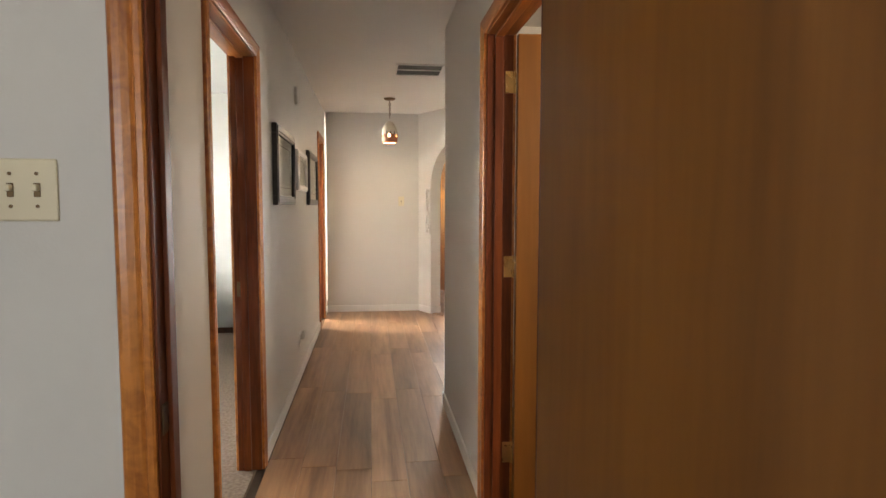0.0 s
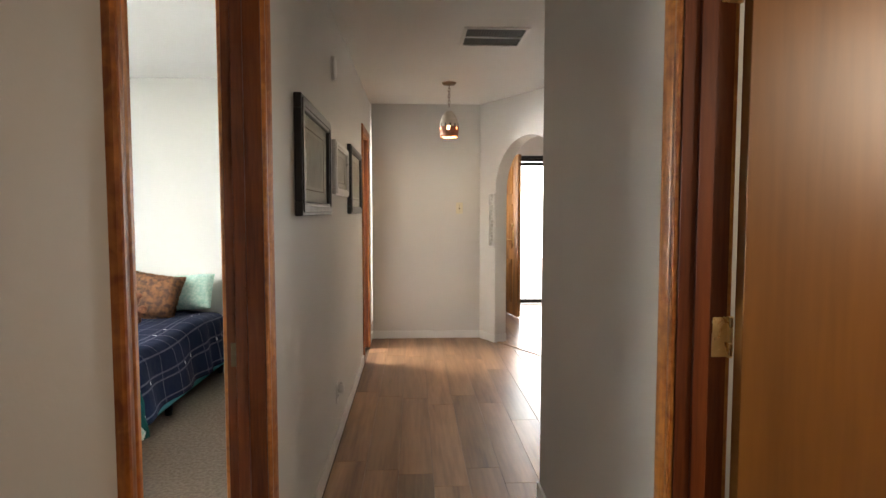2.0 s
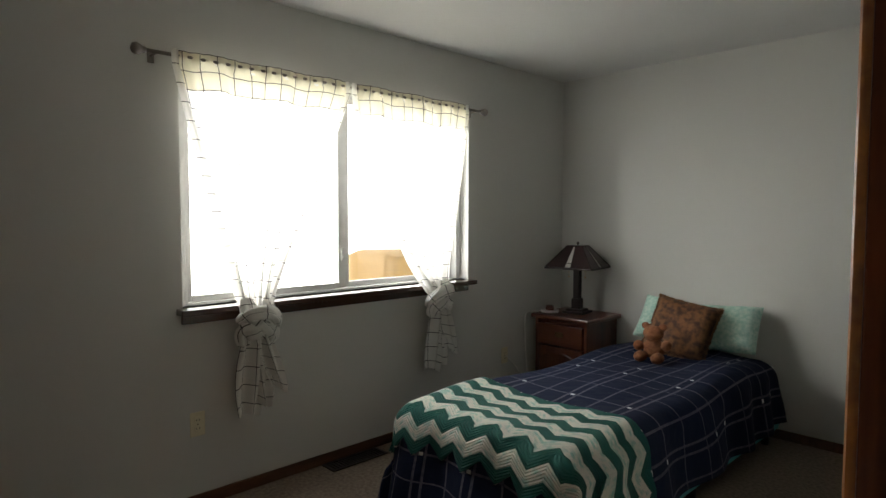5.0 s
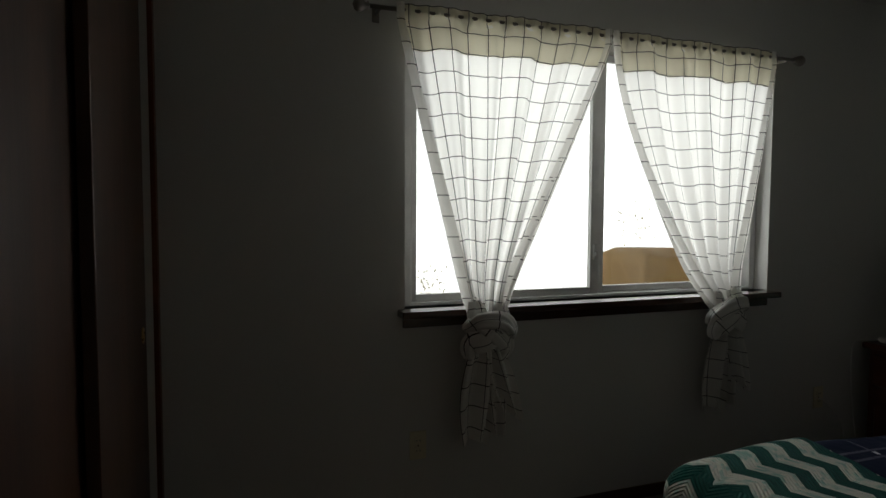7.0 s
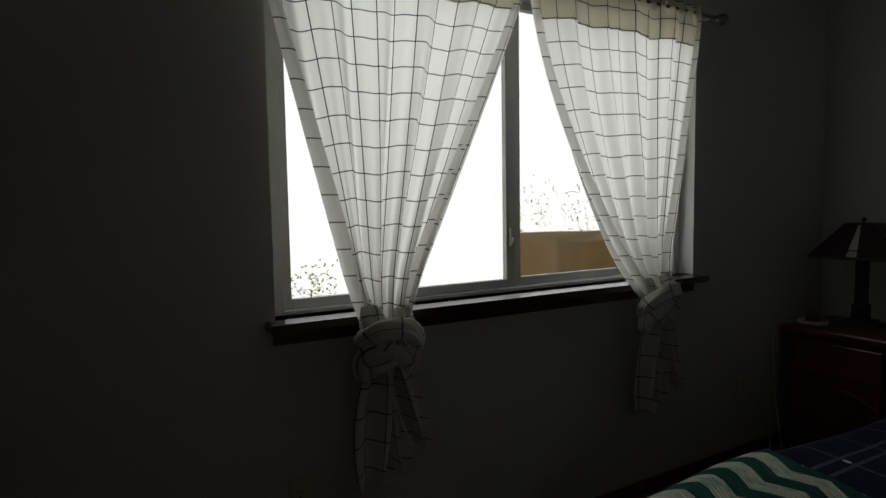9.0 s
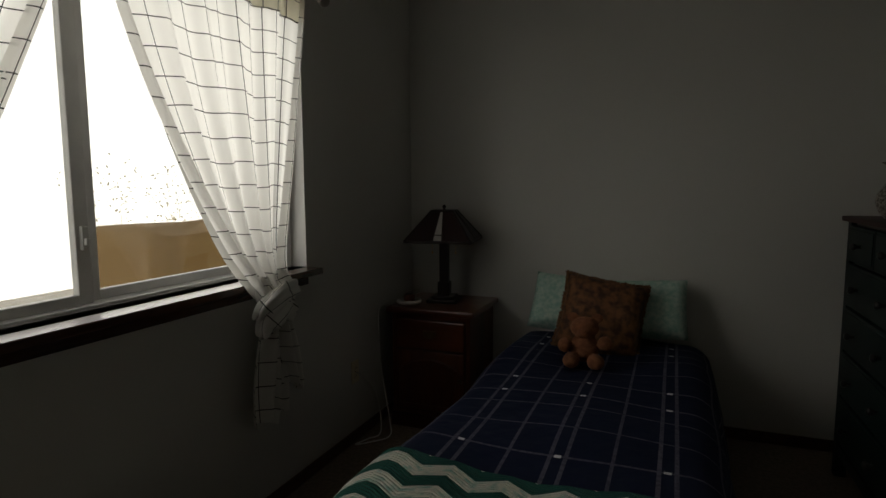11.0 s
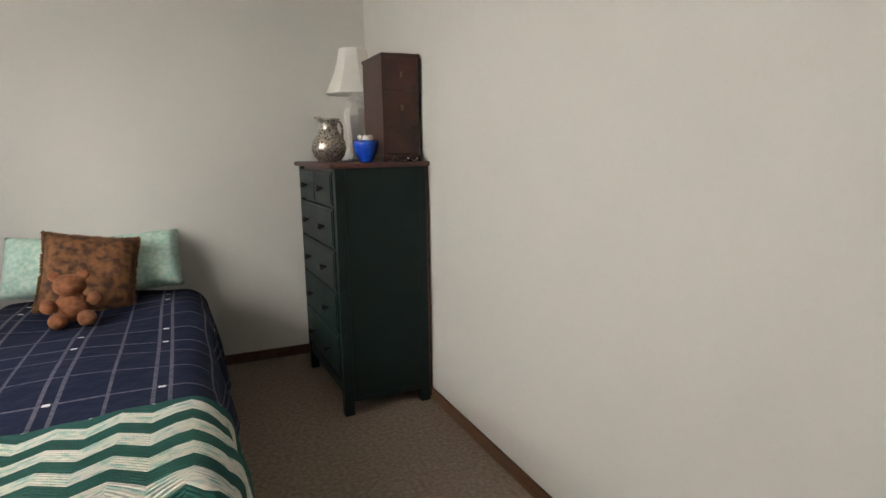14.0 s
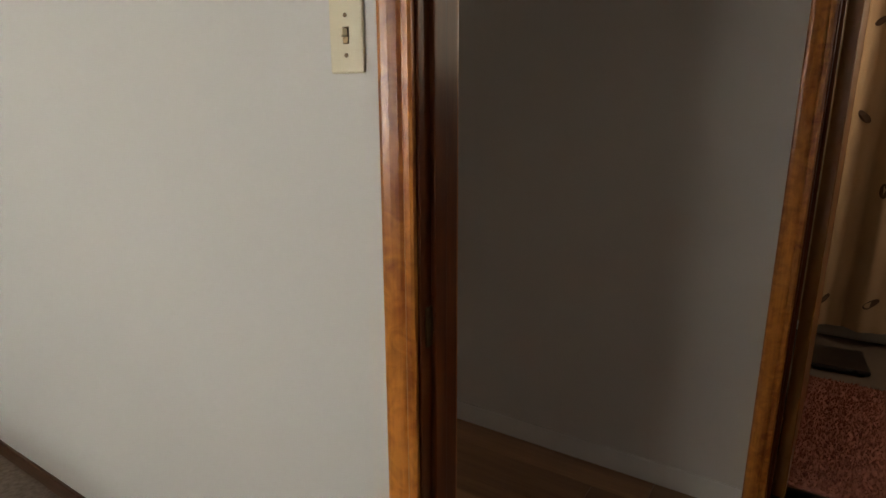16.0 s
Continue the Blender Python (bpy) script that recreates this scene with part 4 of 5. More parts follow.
def bend(a, edge, flare):
    """Run a cloth length a over a rounded edge: gives how far out and how far down."""
    start = edge - RIM
    if a <= start:
        return a, 0.0
    t = (a - start) / RIM
    if t < math.pi / 2:
        return start + RIM * math.sin(t), RIM * (1 - math.cos(t))
    rest = a - start - RIM * math.pi / 2
    return edge + flare * rest, RIM + rest * math.sqrt(1 - flare * flare)


def over_bed(s, v, lift, floor=0.02):
    x, ds = bend(abs(s), HALF, 0.16)
    y, dv = bend(v, LONG, 0.20)
    drop = (ds ** 3 + dv ** 3) ** (1 / 3)
    puff = 0.012 * math.cos(s * 7.0) * math.cos(v * 5.2) + 0.010 * noise.noise((s * 3.1, v * 2.7, 1.3))
    wav = 0.022 * min(1.0, drop / 0.25) * math.sin((v if ds > dv else s) * 17 + 2.2 * math.sin(v * 3 + s))
    z = TOP + lift + puff - drop
    if ds > dv:
        x += wav + lift
    elif dv > 0.02:
        y += wav + lift
    if z < floor:
        y += (floor - z) * 0.5 * (1 if dv >= ds else 0)
        x += (floor - z) * 0.5 * (1 if ds > dv else 0)
        z = floor + 0.012 * abs(math.sin(s * 21 + v * 13))
    return (math.copysign(x, s), y, z)


def plaid():
    mt = bpy.data.materials.new("navy_plaid")
    mt.use_nodes = True
    n, li = mt.node_tree.nodes, mt.node_tree.links
    b = n["Principled BSDF"]
    b.inputs["Roughness"].default_value = 0.85
    b.inputs["Specular IOR Level"].default_value = 0.2
    uv = n.new("ShaderNodeUVMap")
    wob = n.new("ShaderNodeTexNoise")
    wob.inputs["Scale"].default_value = 60
    li.new(uv.outputs[0], wob.inputs["Vector"])
    sep = n.new("ShaderNodeSeparateXYZ")
    li.new(uv.outputs[0], sep.inputs[0])

    def band(axis, period, start, width):
        add = n.new("ShaderNodeMath")
        add.operation = "SUBTRACT"
        add.inputs[1].default_value = start
        li.new(sep.outputs[axis], add.inputs[0])
        w = n.new("ShaderNodeMath")
        w.operation = "WRAP"
        w.inputs[1].default_value, w.inputs[2].default_value = 0.0, period
        li.new(add.outputs[0], w.inputs[0])
        c = n.new("ShaderNodeMath")
        c.operation = "LESS_THAN"
        c.inputs[1].default_value = width
        li.new(w.outputs[0], c.inputs[0])
        return c.outputs[0]

    def join(kind, a, c):
        m = n.new("ShaderNodeMath")
        m.operation = kind
        li.new(a, m.inputs[0])
        li.new(c, m.inputs[1])
        return m.outputs[0]

    a1, a2, a3 = band("X", 0.291, 0.097, 0.012), band("X", 0.291, 0.141, 0.012), band("X", 0.291, 0.262, 0.010)
    c1, c2, c3, c4 = band("Y", 0.65, 0.312, 0.010), band("Y", 0.65, 0.472, 0.010), band("Y", 0.65, 0.592, 0.007), band("Y", 0.65, 0.122, 0.007)
    grey = join("MAXIMUM", join("MAXIMUM", a1, a2), join("MAXIMUM", a3, join("MAXIMUM", join("MAXIMUM", c1, c2), join("MAXIMUM", c3, c4))))
    fade = n.new("ShaderNodeMapRange")
    fade.inputs[1].default_value, fade.inputs[2].default_value = 0.3, 0.6
    fade.inputs[3].default_value, fade.inputs[4].default_value = 0.45, 1.0
    li.new(wob.outputs[0], fade.inputs[0])
    grey = join("MULTIPLY", grey, fade.outputs[0])
    white = join("MAXIMUM", join("MULTIPLY", band("X", 0.291, 0.116, 0.020), band("Y", 0.65, 0.309, 0.015)), join("MULTIPLY", band("X", 0.291, 0.116, 0.020), band("Y", 0.65, 0.469, 0.015)))
    m1, m2 = n.new("ShaderNodeMix"), n.new("ShaderNodeMix")
    m1.data_type = m2.data_type = "RGBA"
    m1.inputs[6].default_value, m1.inputs[7].default_value = (0.006, 0.011, 0.036, 1), (0.12, 0.117, 0.15, 1)
    m2.inputs[7].default_value = (0.80, 0.79, 0.78, 1)
    li.new(grey, m1.inputs[0])
    li.new(m1.outputs[2], m2.inputs[6])
    li.new(white, m2.inputs[0])
    li.new(m2.outputs[2], b.inputs["Base Color"])
    fine = n.new("ShaderNodeTexNoise")
    fine.inputs["Scale"].default_value = 14
    li.new(uv.outputs[0], fine.inputs["Vector"])
    bn = n.new("ShaderNodeBump")
    bn.inputs["Strength"].default_value, bn.inputs["Distance"].default_value = 0.5, 0.015
    li.new(fine.outputs[0], bn.inputs["Height"])
    li.new(bn.outputs[0], b.inputs["Normal"])
    return mt


def chevron():
    """Crocheted zigzag bands in dark green, mint and cream, from the cloth's coordinates."""
    mt = bpy.data.materials.new("chevron_crochet")
    mt.use_nodes = True
    n, li = mt.node_tree.nodes, mt.node_tree.links
    b = n["Principled BSDF"]
    b.inputs["Roughness"].default_value = 0.95
    uv = n.new("ShaderNodeUVMap")
    sep = n.new("ShaderNodeSeparateXYZ")
    li.new(uv.outputs[0], sep.inputs[0])

    def math_node(kind, a, c=None, d=None):
        m = n.new("ShaderNodeMath")
        m.operation = kind
        for k, v in enumerate((a, c, d)):
            if v is None:
                continue
            if isinstance(v, float):
                m.inputs[k].default_value = v
            else:
                li.new(v, m.inputs[k])
        return m.outputs[0]

    zig = math_node("PINGPONG", sep.outputs["X"], 0.075)
    run = math_node("MULTIPLY_ADD", zig, 0.62, sep.outputs["Y"])
    green = math_node("LESS_THAN", math_node("WRAP", run, 0.118, 0.0), 0.057)
    row = math_node("WRAP", run, 0.0118, 0.0)
    ridge = math_node("ABSOLUTE", math_node("SUBTRACT", row, 0.0059))
    stitch = n.new("ShaderNodeTexNoise")
    stitch.inputs["Scale"].default_value = 26
    comb = n.new("ShaderNodeCombineXYZ")
    li.new(math_node("MULTIPLY", sep.outputs["X"], 1.0), comb.inputs[0])
    li.new(math_node("MULTIPLY", math_node("SNAP", run, 0.0118), 9.0), comb.inputs[1])
    li.new(comb.outputs[0], stitch.inputs["Vector"])
    ramp = n.new("ShaderNodeValToRGB")
    ramp.color_ramp.elements[0].position, ramp.color_ramp.elements[0].color = 0.48, (0.80, 0.79, 0.70, 1)
    ramp.color_ramp.elements[1].position, ramp.color_ramp.elements[1].color = 0.66, (0.38, 0.58, 0.51, 1)
    li.new(stitch.outputs[0], ramp.inputs[0])
    g = n.new("ShaderNodeMix")
    g.data_type = "RGBA"
    g.inputs[6].default_value, g.inputs[7].default_value = (0.003, 0.065, 0.052, 1), (0.006, 0.125, 0.100, 1)
    li.new(stitch.outputs[0], g.inputs[0])
    m = n.new("ShaderNodeMix")
    m.data_type = "RGBA"
    li.new(green, m.inputs[0])
    li.new(ramp.outputs[0], m.inputs[6])
    li.new(g.outputs[2], m.inputs[7])
    li.new(m.outputs[2], b.inputs["Base Color"])
    bn = n.new("ShaderNodeBump")
    bn.inputs["Strength"].default_value, bn.inputs["Distance"].default_value, bn.invert = 1.0, 0.9, True
    li.new(ridge, bn.inputs["Height"])
    li.new(bn.outputs[0], b.inputs["Normal"])
    return mt


M_PLAID, M_CHEVRON = plaid(), chevron()
M_TEAL = mat("teal_cloth", (0.10, 0.42, 0.44), 0.9, scale=20, bump=0.3)
bed = thing("bed", BED, "single bed with a teal-covered base on short black legs", "bed")
bm = boxes((-HALF + 0.02, HALF - 0.02, 0.04, LONG - 0.03, 0.25, TOP - 0.03), bevel=0.05)
part("mattress", bm, M_WHITE, bed, "white mattress", True)
part("bed_base", boxes((-HALF + 0.005, HALF - 0.005, 0.03, LONG - 0.03, 0.085, 0.255), bevel=0.02), M_TEAL, bed, "teal cloth bed base")
for x in (-HALF + 0.06, HALF - 0.06):
    for y in (0.12, 1.15, LONG - 0.12):
        part("leg", rod(bmesh.new(), (x, y, 0.0), (x, y, 0.09), 0.022, 0.028), M_IRON, bed, "black leg")
S_EAST, S_WEST = 0.775, 0.84
comforter = part("comforter", cloth_sheet(86, 66, lambda i, j: over_bed(-S_EAST + (S_EAST + S_WEST) * j - 0.03 * i * (1 - j), 0.16 + i * 2.62, 0.0), lambda i, j: (-S_EAST + (S_EAST + S_WEST) * j + 0.135, 0.16 + i * 2.62 + 0.03)), M_PLAID, None, "", True, BED)
tagged(comforter, "navy plaid comforter with grey lines, draped over the bed", "comforter")
mod = comforter.modifiers.new("thick", "SOLIDIFY")
mod.thickness, mod.offset = 0.012, -1.0


def throw_place(i, j):
    s = -0.86 + 1.50 * j
    tooth = abs(((s / 0.15) % 1) - 0.5) * 2
    v0, v1 = 1.755 + 0.012 * tooth, 2.35 + 0.070 * tooth
    return over_bed(s, v0 + (v1 - v0) * i, 0.016)


def throw_uv(i, j):
    s = -0.86 + 1.50 * j
    tooth = abs(((s / 0.15) % 1) - 0.5) * 2
    v0, v1 = 1.755 + 0.012 * tooth, 2.35 + 0.070 * tooth
    return (s, v0 + (v1 - v0) * i)


throw = part("crochet_blanket", cloth_sheet(64, 140, throw_place, throw_uv), M_CHEVRON, None, "", True, BED)
tagged(throw, "crocheted green, mint and cream zigzag blanket over the bed", "blanket")
mod = throw.modifiers.new("thick", "SOLIDIFY")
mod.thickness, mod.offset = 0.012, 1.0


def cushion_mesh(w, h, d, seed, pinch=0.10):
    """A stuffed cushion with pinched corners, in the xz plane."""
    bm = bmesh.new()
    n = 22
    for sgn in (-1, 1):
        g = []
        for i in range(n + 1):
            row = []
            for j in range(n + 1):
                u, v = 2 * i / n - 1, 2 * j / n - 1
                full = (max(0.0, 1 - u ** 4) * max(0.0, 1 - v ** 4)) ** 0.5
                k = 1 - pinch * (u * u * (1 - v * v) + v * v * (1 - u * u)) * 0.5
                wr = 0.012 * noise.noise((u * 2.3 + seed, v * 2.3, sgn)) * full
                row.append(bm.verts.new((u * w / 2 * (1 - pinch * (1 - v * v) * 0.5 * 0.6), sgn * (d / 2 * full + wr), v * h / 2 * (1 - pinch * (1 - u * u) * 0.3))))
            g.append(row)
        for i in range(n):
            for j in range(n):
                bm.faces.new((g[i][j], g[i + 1][j], g[i + 1][j + 1], g[i][j + 1]))
    bmesh.ops.remove_doubles(bm, verts=bm.verts, dist=0.0004)
    return bm


M_MINT = mat("mint_print", (0.36, 0.60, 0.52), 0.9, second=(0.62, 0.76, 0.66), scale=48, amount=0.9, bump=0.3, bump_scale=120, detail=2)
M_BROCADE = mat("brown_brocade", (0.050, 0.017, 0.006), 0.75, second=(0.20, 0.085, 0.030), scale=30, amount=1.0, bump=0.5, bump_scale=130, detail=1.5)
M_FRINGE = mat("brown_fringe", (0.12, 0.05, 0.02), 0.95, second=(0.24, 0.12, 0.05), scale=90, amount=1.0, bump=1.0, bump_scale=300)
for x, y, rz, ry, lab in ((-2.30, 5.32, 4, 7, "mint green patterned pillow leaning on the wall"), (-1.955, 5.335, -3, -4, "mint green patterned pillow leaning on the wall")):
    p = thing("pillow", pose(x, y, 0.672, -30, ry, rz), lab, "pillow", "mint pillows on the bed")
    part("case", cushion_mesh(0.42, 0.31, 0.15, x), M_MINT, p, "", True)
cush = thing("cushion", pose(-2.13, 5.10, 0.675, -30, 9, 4), "square brown brocade cushion with a fringed edge", "cushion")
part("cover", cushion_mesh(0.385, 0.37, 0.16, 9.0, 0.2), M_BROCADE, cush, "", True)
bm = bmesh.new()
rnd = random.Random(4)
for k in range(640):
    t = k / 640 * 4
    sd, f = int(t), (t - int(t)) * 2 - 1
    bow = 0.065 * (1 - f * f)
    px, pz = {0: (f * 0.190, -0.183 * (1 - bow)), 1: (0.190 * (1 - bow), f * 0.183), 2: (-f * 0.190, 0.183 * (1 - bow)), 3: (-0.190 * (1 - bow), -f * 0.183)}[sd]
    out = Vector((px, 0, pz)).normalized()
    out = (out + Vector((rnd.uniform(-0.5, 0.5), rnd.uniform(-0.7, 0.7), rnd.uniform(-0.5, 0.5)))).normalized()
    rod(bm, (px, 0, pz), Vector((px, 0, pz)) + out * rnd.uniform(0.010, 0.018), 0.0055, 0.003, 4)
part("fringe", bm, M_FRINGE, cush, "brown fringe")


# the soft toy, one plain furry mesh
def toy():
    bm = bmesh.new()
    balls = ((0, 0, 0.085, 0.062, 0.055, 0.075), (0, -0.012, 0.190, 0.060, 0.055, 0.055), (0, -0.062, 0.178, 0.028, 0.026, 0.022),
             (-0.052, 0.0, 0.238, 0.024, 0.014, 0.024), (0.052, 0.0, 0.238, 0.024, 0.014, 0.024), (-0.082, -0.035, 0.100, 0.030, 0.036, 0.036),
             (0.086, -0.035, 0.120, 0.030, 0.036, 0.036), (-0.050, -0.085, 0.038, 0.036, 0.062, 0.036), (0.052, -0.085, 0.038, 0.036, 0.062, 0.036))
    for x, y, z, a, b2, c in balls:
        made = bmesh.ops.create_icosphere(bm, subdivisions=4, radius=1)["verts"]
        for v in made:
            d = Vector(v.co)
            fur = 1 + 0.07 * noise.noise(d * 9 + Vector((x, y, z)) * 50) + 0.05 * noise.noise(d * 24 + Vector((z, x, y)) * 70)
            v.co = (x + d.x * a * fur, y + d.y * b2 * fur, z + d.z * c * fur)
    return bm


M_FUR = mat("tan_fur", (0.29, 0.115, 0.052), 1.0, second=(0.17, 0.062, 0.028), scale=40, amount=0.9, bump=1.0, bump_scale=260)
bear = part("stuffed_bear", toy(), M_FUR, None, "", True, pose(-2.165, 4.82, 0.518, 0, 0, 4) @ Matrix.Diagonal((1.0, 0.86, 0.86, 1)))
mod = bear.modifiers.new("skin", "REMESH")
mod.mode, mod.voxel_size, mod.use_smooth_shade = "VOXEL", 0.0045, True
tagged(bear, "tan plush bear sitting against the cushion on the bed", "plush toy")


# ---------------------------------------------------------------- nightstand and what stands on it
M_CHERRY = wood("cherry_wood", (0.044, 0.010, 0.005), (0.135, 0.034, 0.013), 0.3, 2, 10, 0.35)
M_CHERRY_X = wood("cherry_wood_cross", (0.044, 0.010, 0.005), (0.135, 0.034, 0.013), 0.28, 0, 10, 0.4)
NS_H = 0.655
ns = thing("nightstand", pose(-2.99, 5.255, 0), "cherry-stained wooden nightstand with one drawer and a door", "nightstand")
nw, nd = 0.218, 0.205
part("top", boxes((-nw - 0.028, nw + 0.028, -nd - 0.028, nd + 0.02, NS_H - 0.032, NS_H), bevel=0.009), M_CHERRY_X, ns)
part("side_panel", boxes((-nw, -nw + 0.02, -nd + 0.02, nd, 0.06, NS_H - 0.032)), M_CHERRY, ns)
part("side_panel", boxes((nw - 0.02, nw, -nd + 0.02, nd, 0.06, NS_H - 0.032)), M_CHERRY, ns)
part("back_panel", boxes((-nw + 0.02, nw - 0.02, nd - 0.012, nd, 0.06, NS_H - 0.032)), M_CHERRY, ns)
for s in (-1, 1):
    part("corner_post", boxes((s * nw - 0.022 if s > 0 else -nw - 0.002, s * nw + 0.002 if s > 0 else -nw + 0.022, -nd, -nd + 0.03, 0.06, NS_H - 0.032), bevel=0.004), M_CHERRY, ns)
part("rail", boxes((-nw + 0.022, nw - 0.022, -nd + 0.004, -nd + 0.03, NS_H - 0.058, NS_H - 0.032)), M_CHERRY_X, ns)
part("plinth", boxes((-nw - 0.012, nw + 0.012, -nd - 0.012, nd, 0.0, 0.075), bevel=0.006), M_CHERRY_X, ns)
part("plinth_mould", boxes((-nw - 0.004, nw + 0.004, -nd - 0.005, nd, 0.075, 0.10), bevel=0.006), M_CHERRY_X, ns)
dr = part("drawer", boxes((-nw + 0.026, nw - 0.026, -nd - 0.012, -nd + 0.02, 0.435, NS_H - 0.062), bevel=0.007), M_CHERRY_X, ns)
bm = boxes((-0.035, 0.035, -nd - 0.016, -nd - 0.011, 0.505, 0.540), bevel=0.004)
for p0 in (-0.026, 0.026):
    rod(bm, (p0, -nd - 0.012, 0.527), (p0, -nd - 0.026, 0.527), 0.005)
part("pull", bm, M_DARKBRASS, dr, "aged brass bail pull")
part("bail", tube([(0.026 * math.cos(a), -nd - 0.026, 0.527 + 0.024 * math.sin(a)) for a in np.linspace(math.pi, 2 * math.pi, 14)], 0.003), M_DARKBRASS, dr, "aged brass bail")
ndoor = part("door", boxes((-nw + 0.026, nw - 0.026, -nd - 0.010, -nd + 0.018, 0.108, 0.428), bevel=0.006), M_CHERRY, ns)
bm = bmesh.new()
arc = [(-0.17, 0.14), (0.17, 0.14), (0.17, 0.32)] + [(0.17 - 0.34 * k / 20, 0.32 + 0.062 * max(0.0, math.sin(math.pi * k / 20)) ** 0.8) for k in range(1, 20)] + [(-0.17, 0.32)]
f0 = [bm.verts.new((x, -nd - 0.0165, z)) for x, z in arc]
f1 = [bm.verts.new((x * 1.06, -nd - 0.009, 0.245 + (z - 0.245) * 1.06)) for x, z in arc]
bm.faces.new(f0)
for k in range(len(arc)):
    bm.faces.new((f0[k], f0[(k + 1) % len(arc)], f1[(k + 1) % len(arc)], f1[k]))
part("raised_panel", bm, M_CHERRY, ndoor)
part("knob", lathe(((0.006, 0.0), (0.006, 0.010), (0.012, 0.016), (0.010, 0.024), (0.0, 0.026)), 16), M_DARKBRASS, ndoor, "small aged brass knob", True, pose(nw - 0.045, -nd - 0.010, 0.29, 90, 0, 0))

M_MICA = mat("amber_red_glass", (0.022, 0.007, 0.008), 0.35, second=(0.038, 0.011, 0.010), scale=14, spec=0.6)
M_BRONZE = mat("dark_bronze", (0.035, 0.026, 0.024), 0.4, 0.5, scale=30)
M_OPAL = mat("opal_glass", (0.62, 0.60, 0.56), 0.25, scale=20)
lampx = thing("table_lamp", pose(-2.997, 5.275, NS_H, 0, 0, 9), "mission-style table lamp with a dark red pyramid glass shade", "lamp")
part("base", boxes((-0.085, 0.085, -0.085, 0.085, 0, 0.018), (-0.062, 0.062, -0.062, 0.062, 0.018, 0.034), bevel=0.004), M_BRONZE, lampx)
bm = bmesh.new()
box(bm, -0.024, 0.024, -0.024, 0.024, 0.034, 0.36, bevel=0.003)
box(bm, -0.033, 0.033, -0.033, 0.033, 0.034, 0.11, bevel=0.004)
part("column", bm, M_BRONZE, lampx)
sb, st, z0, z1 = 0.180, 0.060, 0.345, 0.50


def shade_face(a0, a1, off):
    """A slanted panel of the pyramid, between fractions a0 and a1 of its width."""
    bm = bmesh.new()
    lo, hi = sb + off, st + off
    v = [bm.verts.new((-lo + 2 * lo * a0, -lo, z0)), bm.verts.new((-lo + 2 * lo * a1, -lo, z0)), bm.verts.new((-hi + 2 * hi * a1, -hi, z1)), bm.verts.new((-hi + 2 * hi * a0, -hi, z1))]
    w = [bm.verts.new((q.co.x, q.co.y + 0.004, q.co.z - 0.002)) for q in v]
    bm.faces.new(v)
    bm.faces.new(w[::-1])
    for k in range(4):
        bm.faces.new((v[k], v[(k + 1) % 4], w[(k + 1) % 4], w[k]))
    return bm


for k in range(4):
    sd = pose(0, 0, 0, 0, 0, 90 * k)
    for a0, a1, mt in ((0.0, 0.43, M_MICA), (0.43, 0.57, M_OPAL), (0.57, 1.0, M_MICA)):
        part("shade_panel", shade_face(a0, a1, 0.0), mt, lampx, "pale opal strip" if mt is M_OPAL else "", False, sd)
    part("shade_rib", tube([(-sb, -sb, z0), (-st, -st, z1)], 0.005, 6), M_BRONZE, lampx, "", False, sd)
    part("shade_rim", boxes((-sb, sb, -sb - 0.003, -sb + 0.004, z0 - 0.010, z0 + 0.006), bevel=0.002), M_BRONZE, lampx, "", False, sd)
    for e2 in (0.43, 0.57):
        part("shade_lead", tube([(-sb + 2 * sb * e2, -sb - 0.001, z0), (-st + 2 * st * e2, -st - 0.001, z1)], 0.003, 6), M_BRONZE, lampx, "", False, sd)
    zq = 0.22
    h = sb + (st - sb) * zq
    part("shade_lead", tube([(-h + 2 * h * 0.43, -h - 0.001, z0 + (z1 - z0) * zq), (-h + 2 * h * 0.57, -h - 0.001, z0 + (z1 - z0) * zq)], 0.003, 6), M_BRONZE, lampx, "", False, sd)
part("cap", boxes((-st - 0.004, st + 0.004, -st - 0.004, st + 0.004, z1 - 0.004, z1 + 0.006), bevel=0.002), M_BRONZE, lampx)
part("finial", lathe(((0.008, z1 + 0.006), (0.005, z1 + 0.012), (0.011, z1 + 0.020), (0.008, z1 + 0.030), (0.0, z1 + 0.034)), 14), M_BRONZE, lampx, "", True)
for x in (-0.065, 0.065):
    bm = tube([(x, -0.01, z0 + 0.06), (x, -0.01, 0.275)], 0.0012, 5)
    part("pull_chain", bm, M_BRASS, lampx, "thin brass pull chain")
    part("chain_bead", lathe(((0.0, 0.262), (0.005, 0.266), (0.006, 0.272), (0.0, 0.279)), 10), M_BRASS, lampx, "", True, pose(x, -0.01, 0))

warm = thing("candle_warmer", pose(-3.155, 5.15, NS_H), "white round candle warmer with a small brown candle", "candle warmer")
part("dish", lathe(((0.0, 0.0), (0.062, 0.0), (0.068, 0.008), (0.066, 0.020), (0.058, 0.022), (0.050, 0.010), (0.0, 0.010)), 32), M_PLASTIC, warm, "", True)
part("candle", lathe(((0.030, 0.010), (0.032, 0.016), (0.030, 0.046), (0.022, 0.052), (0.0, 0.050)), 24), M_CHERRY, warm, "brown wax candle", True)
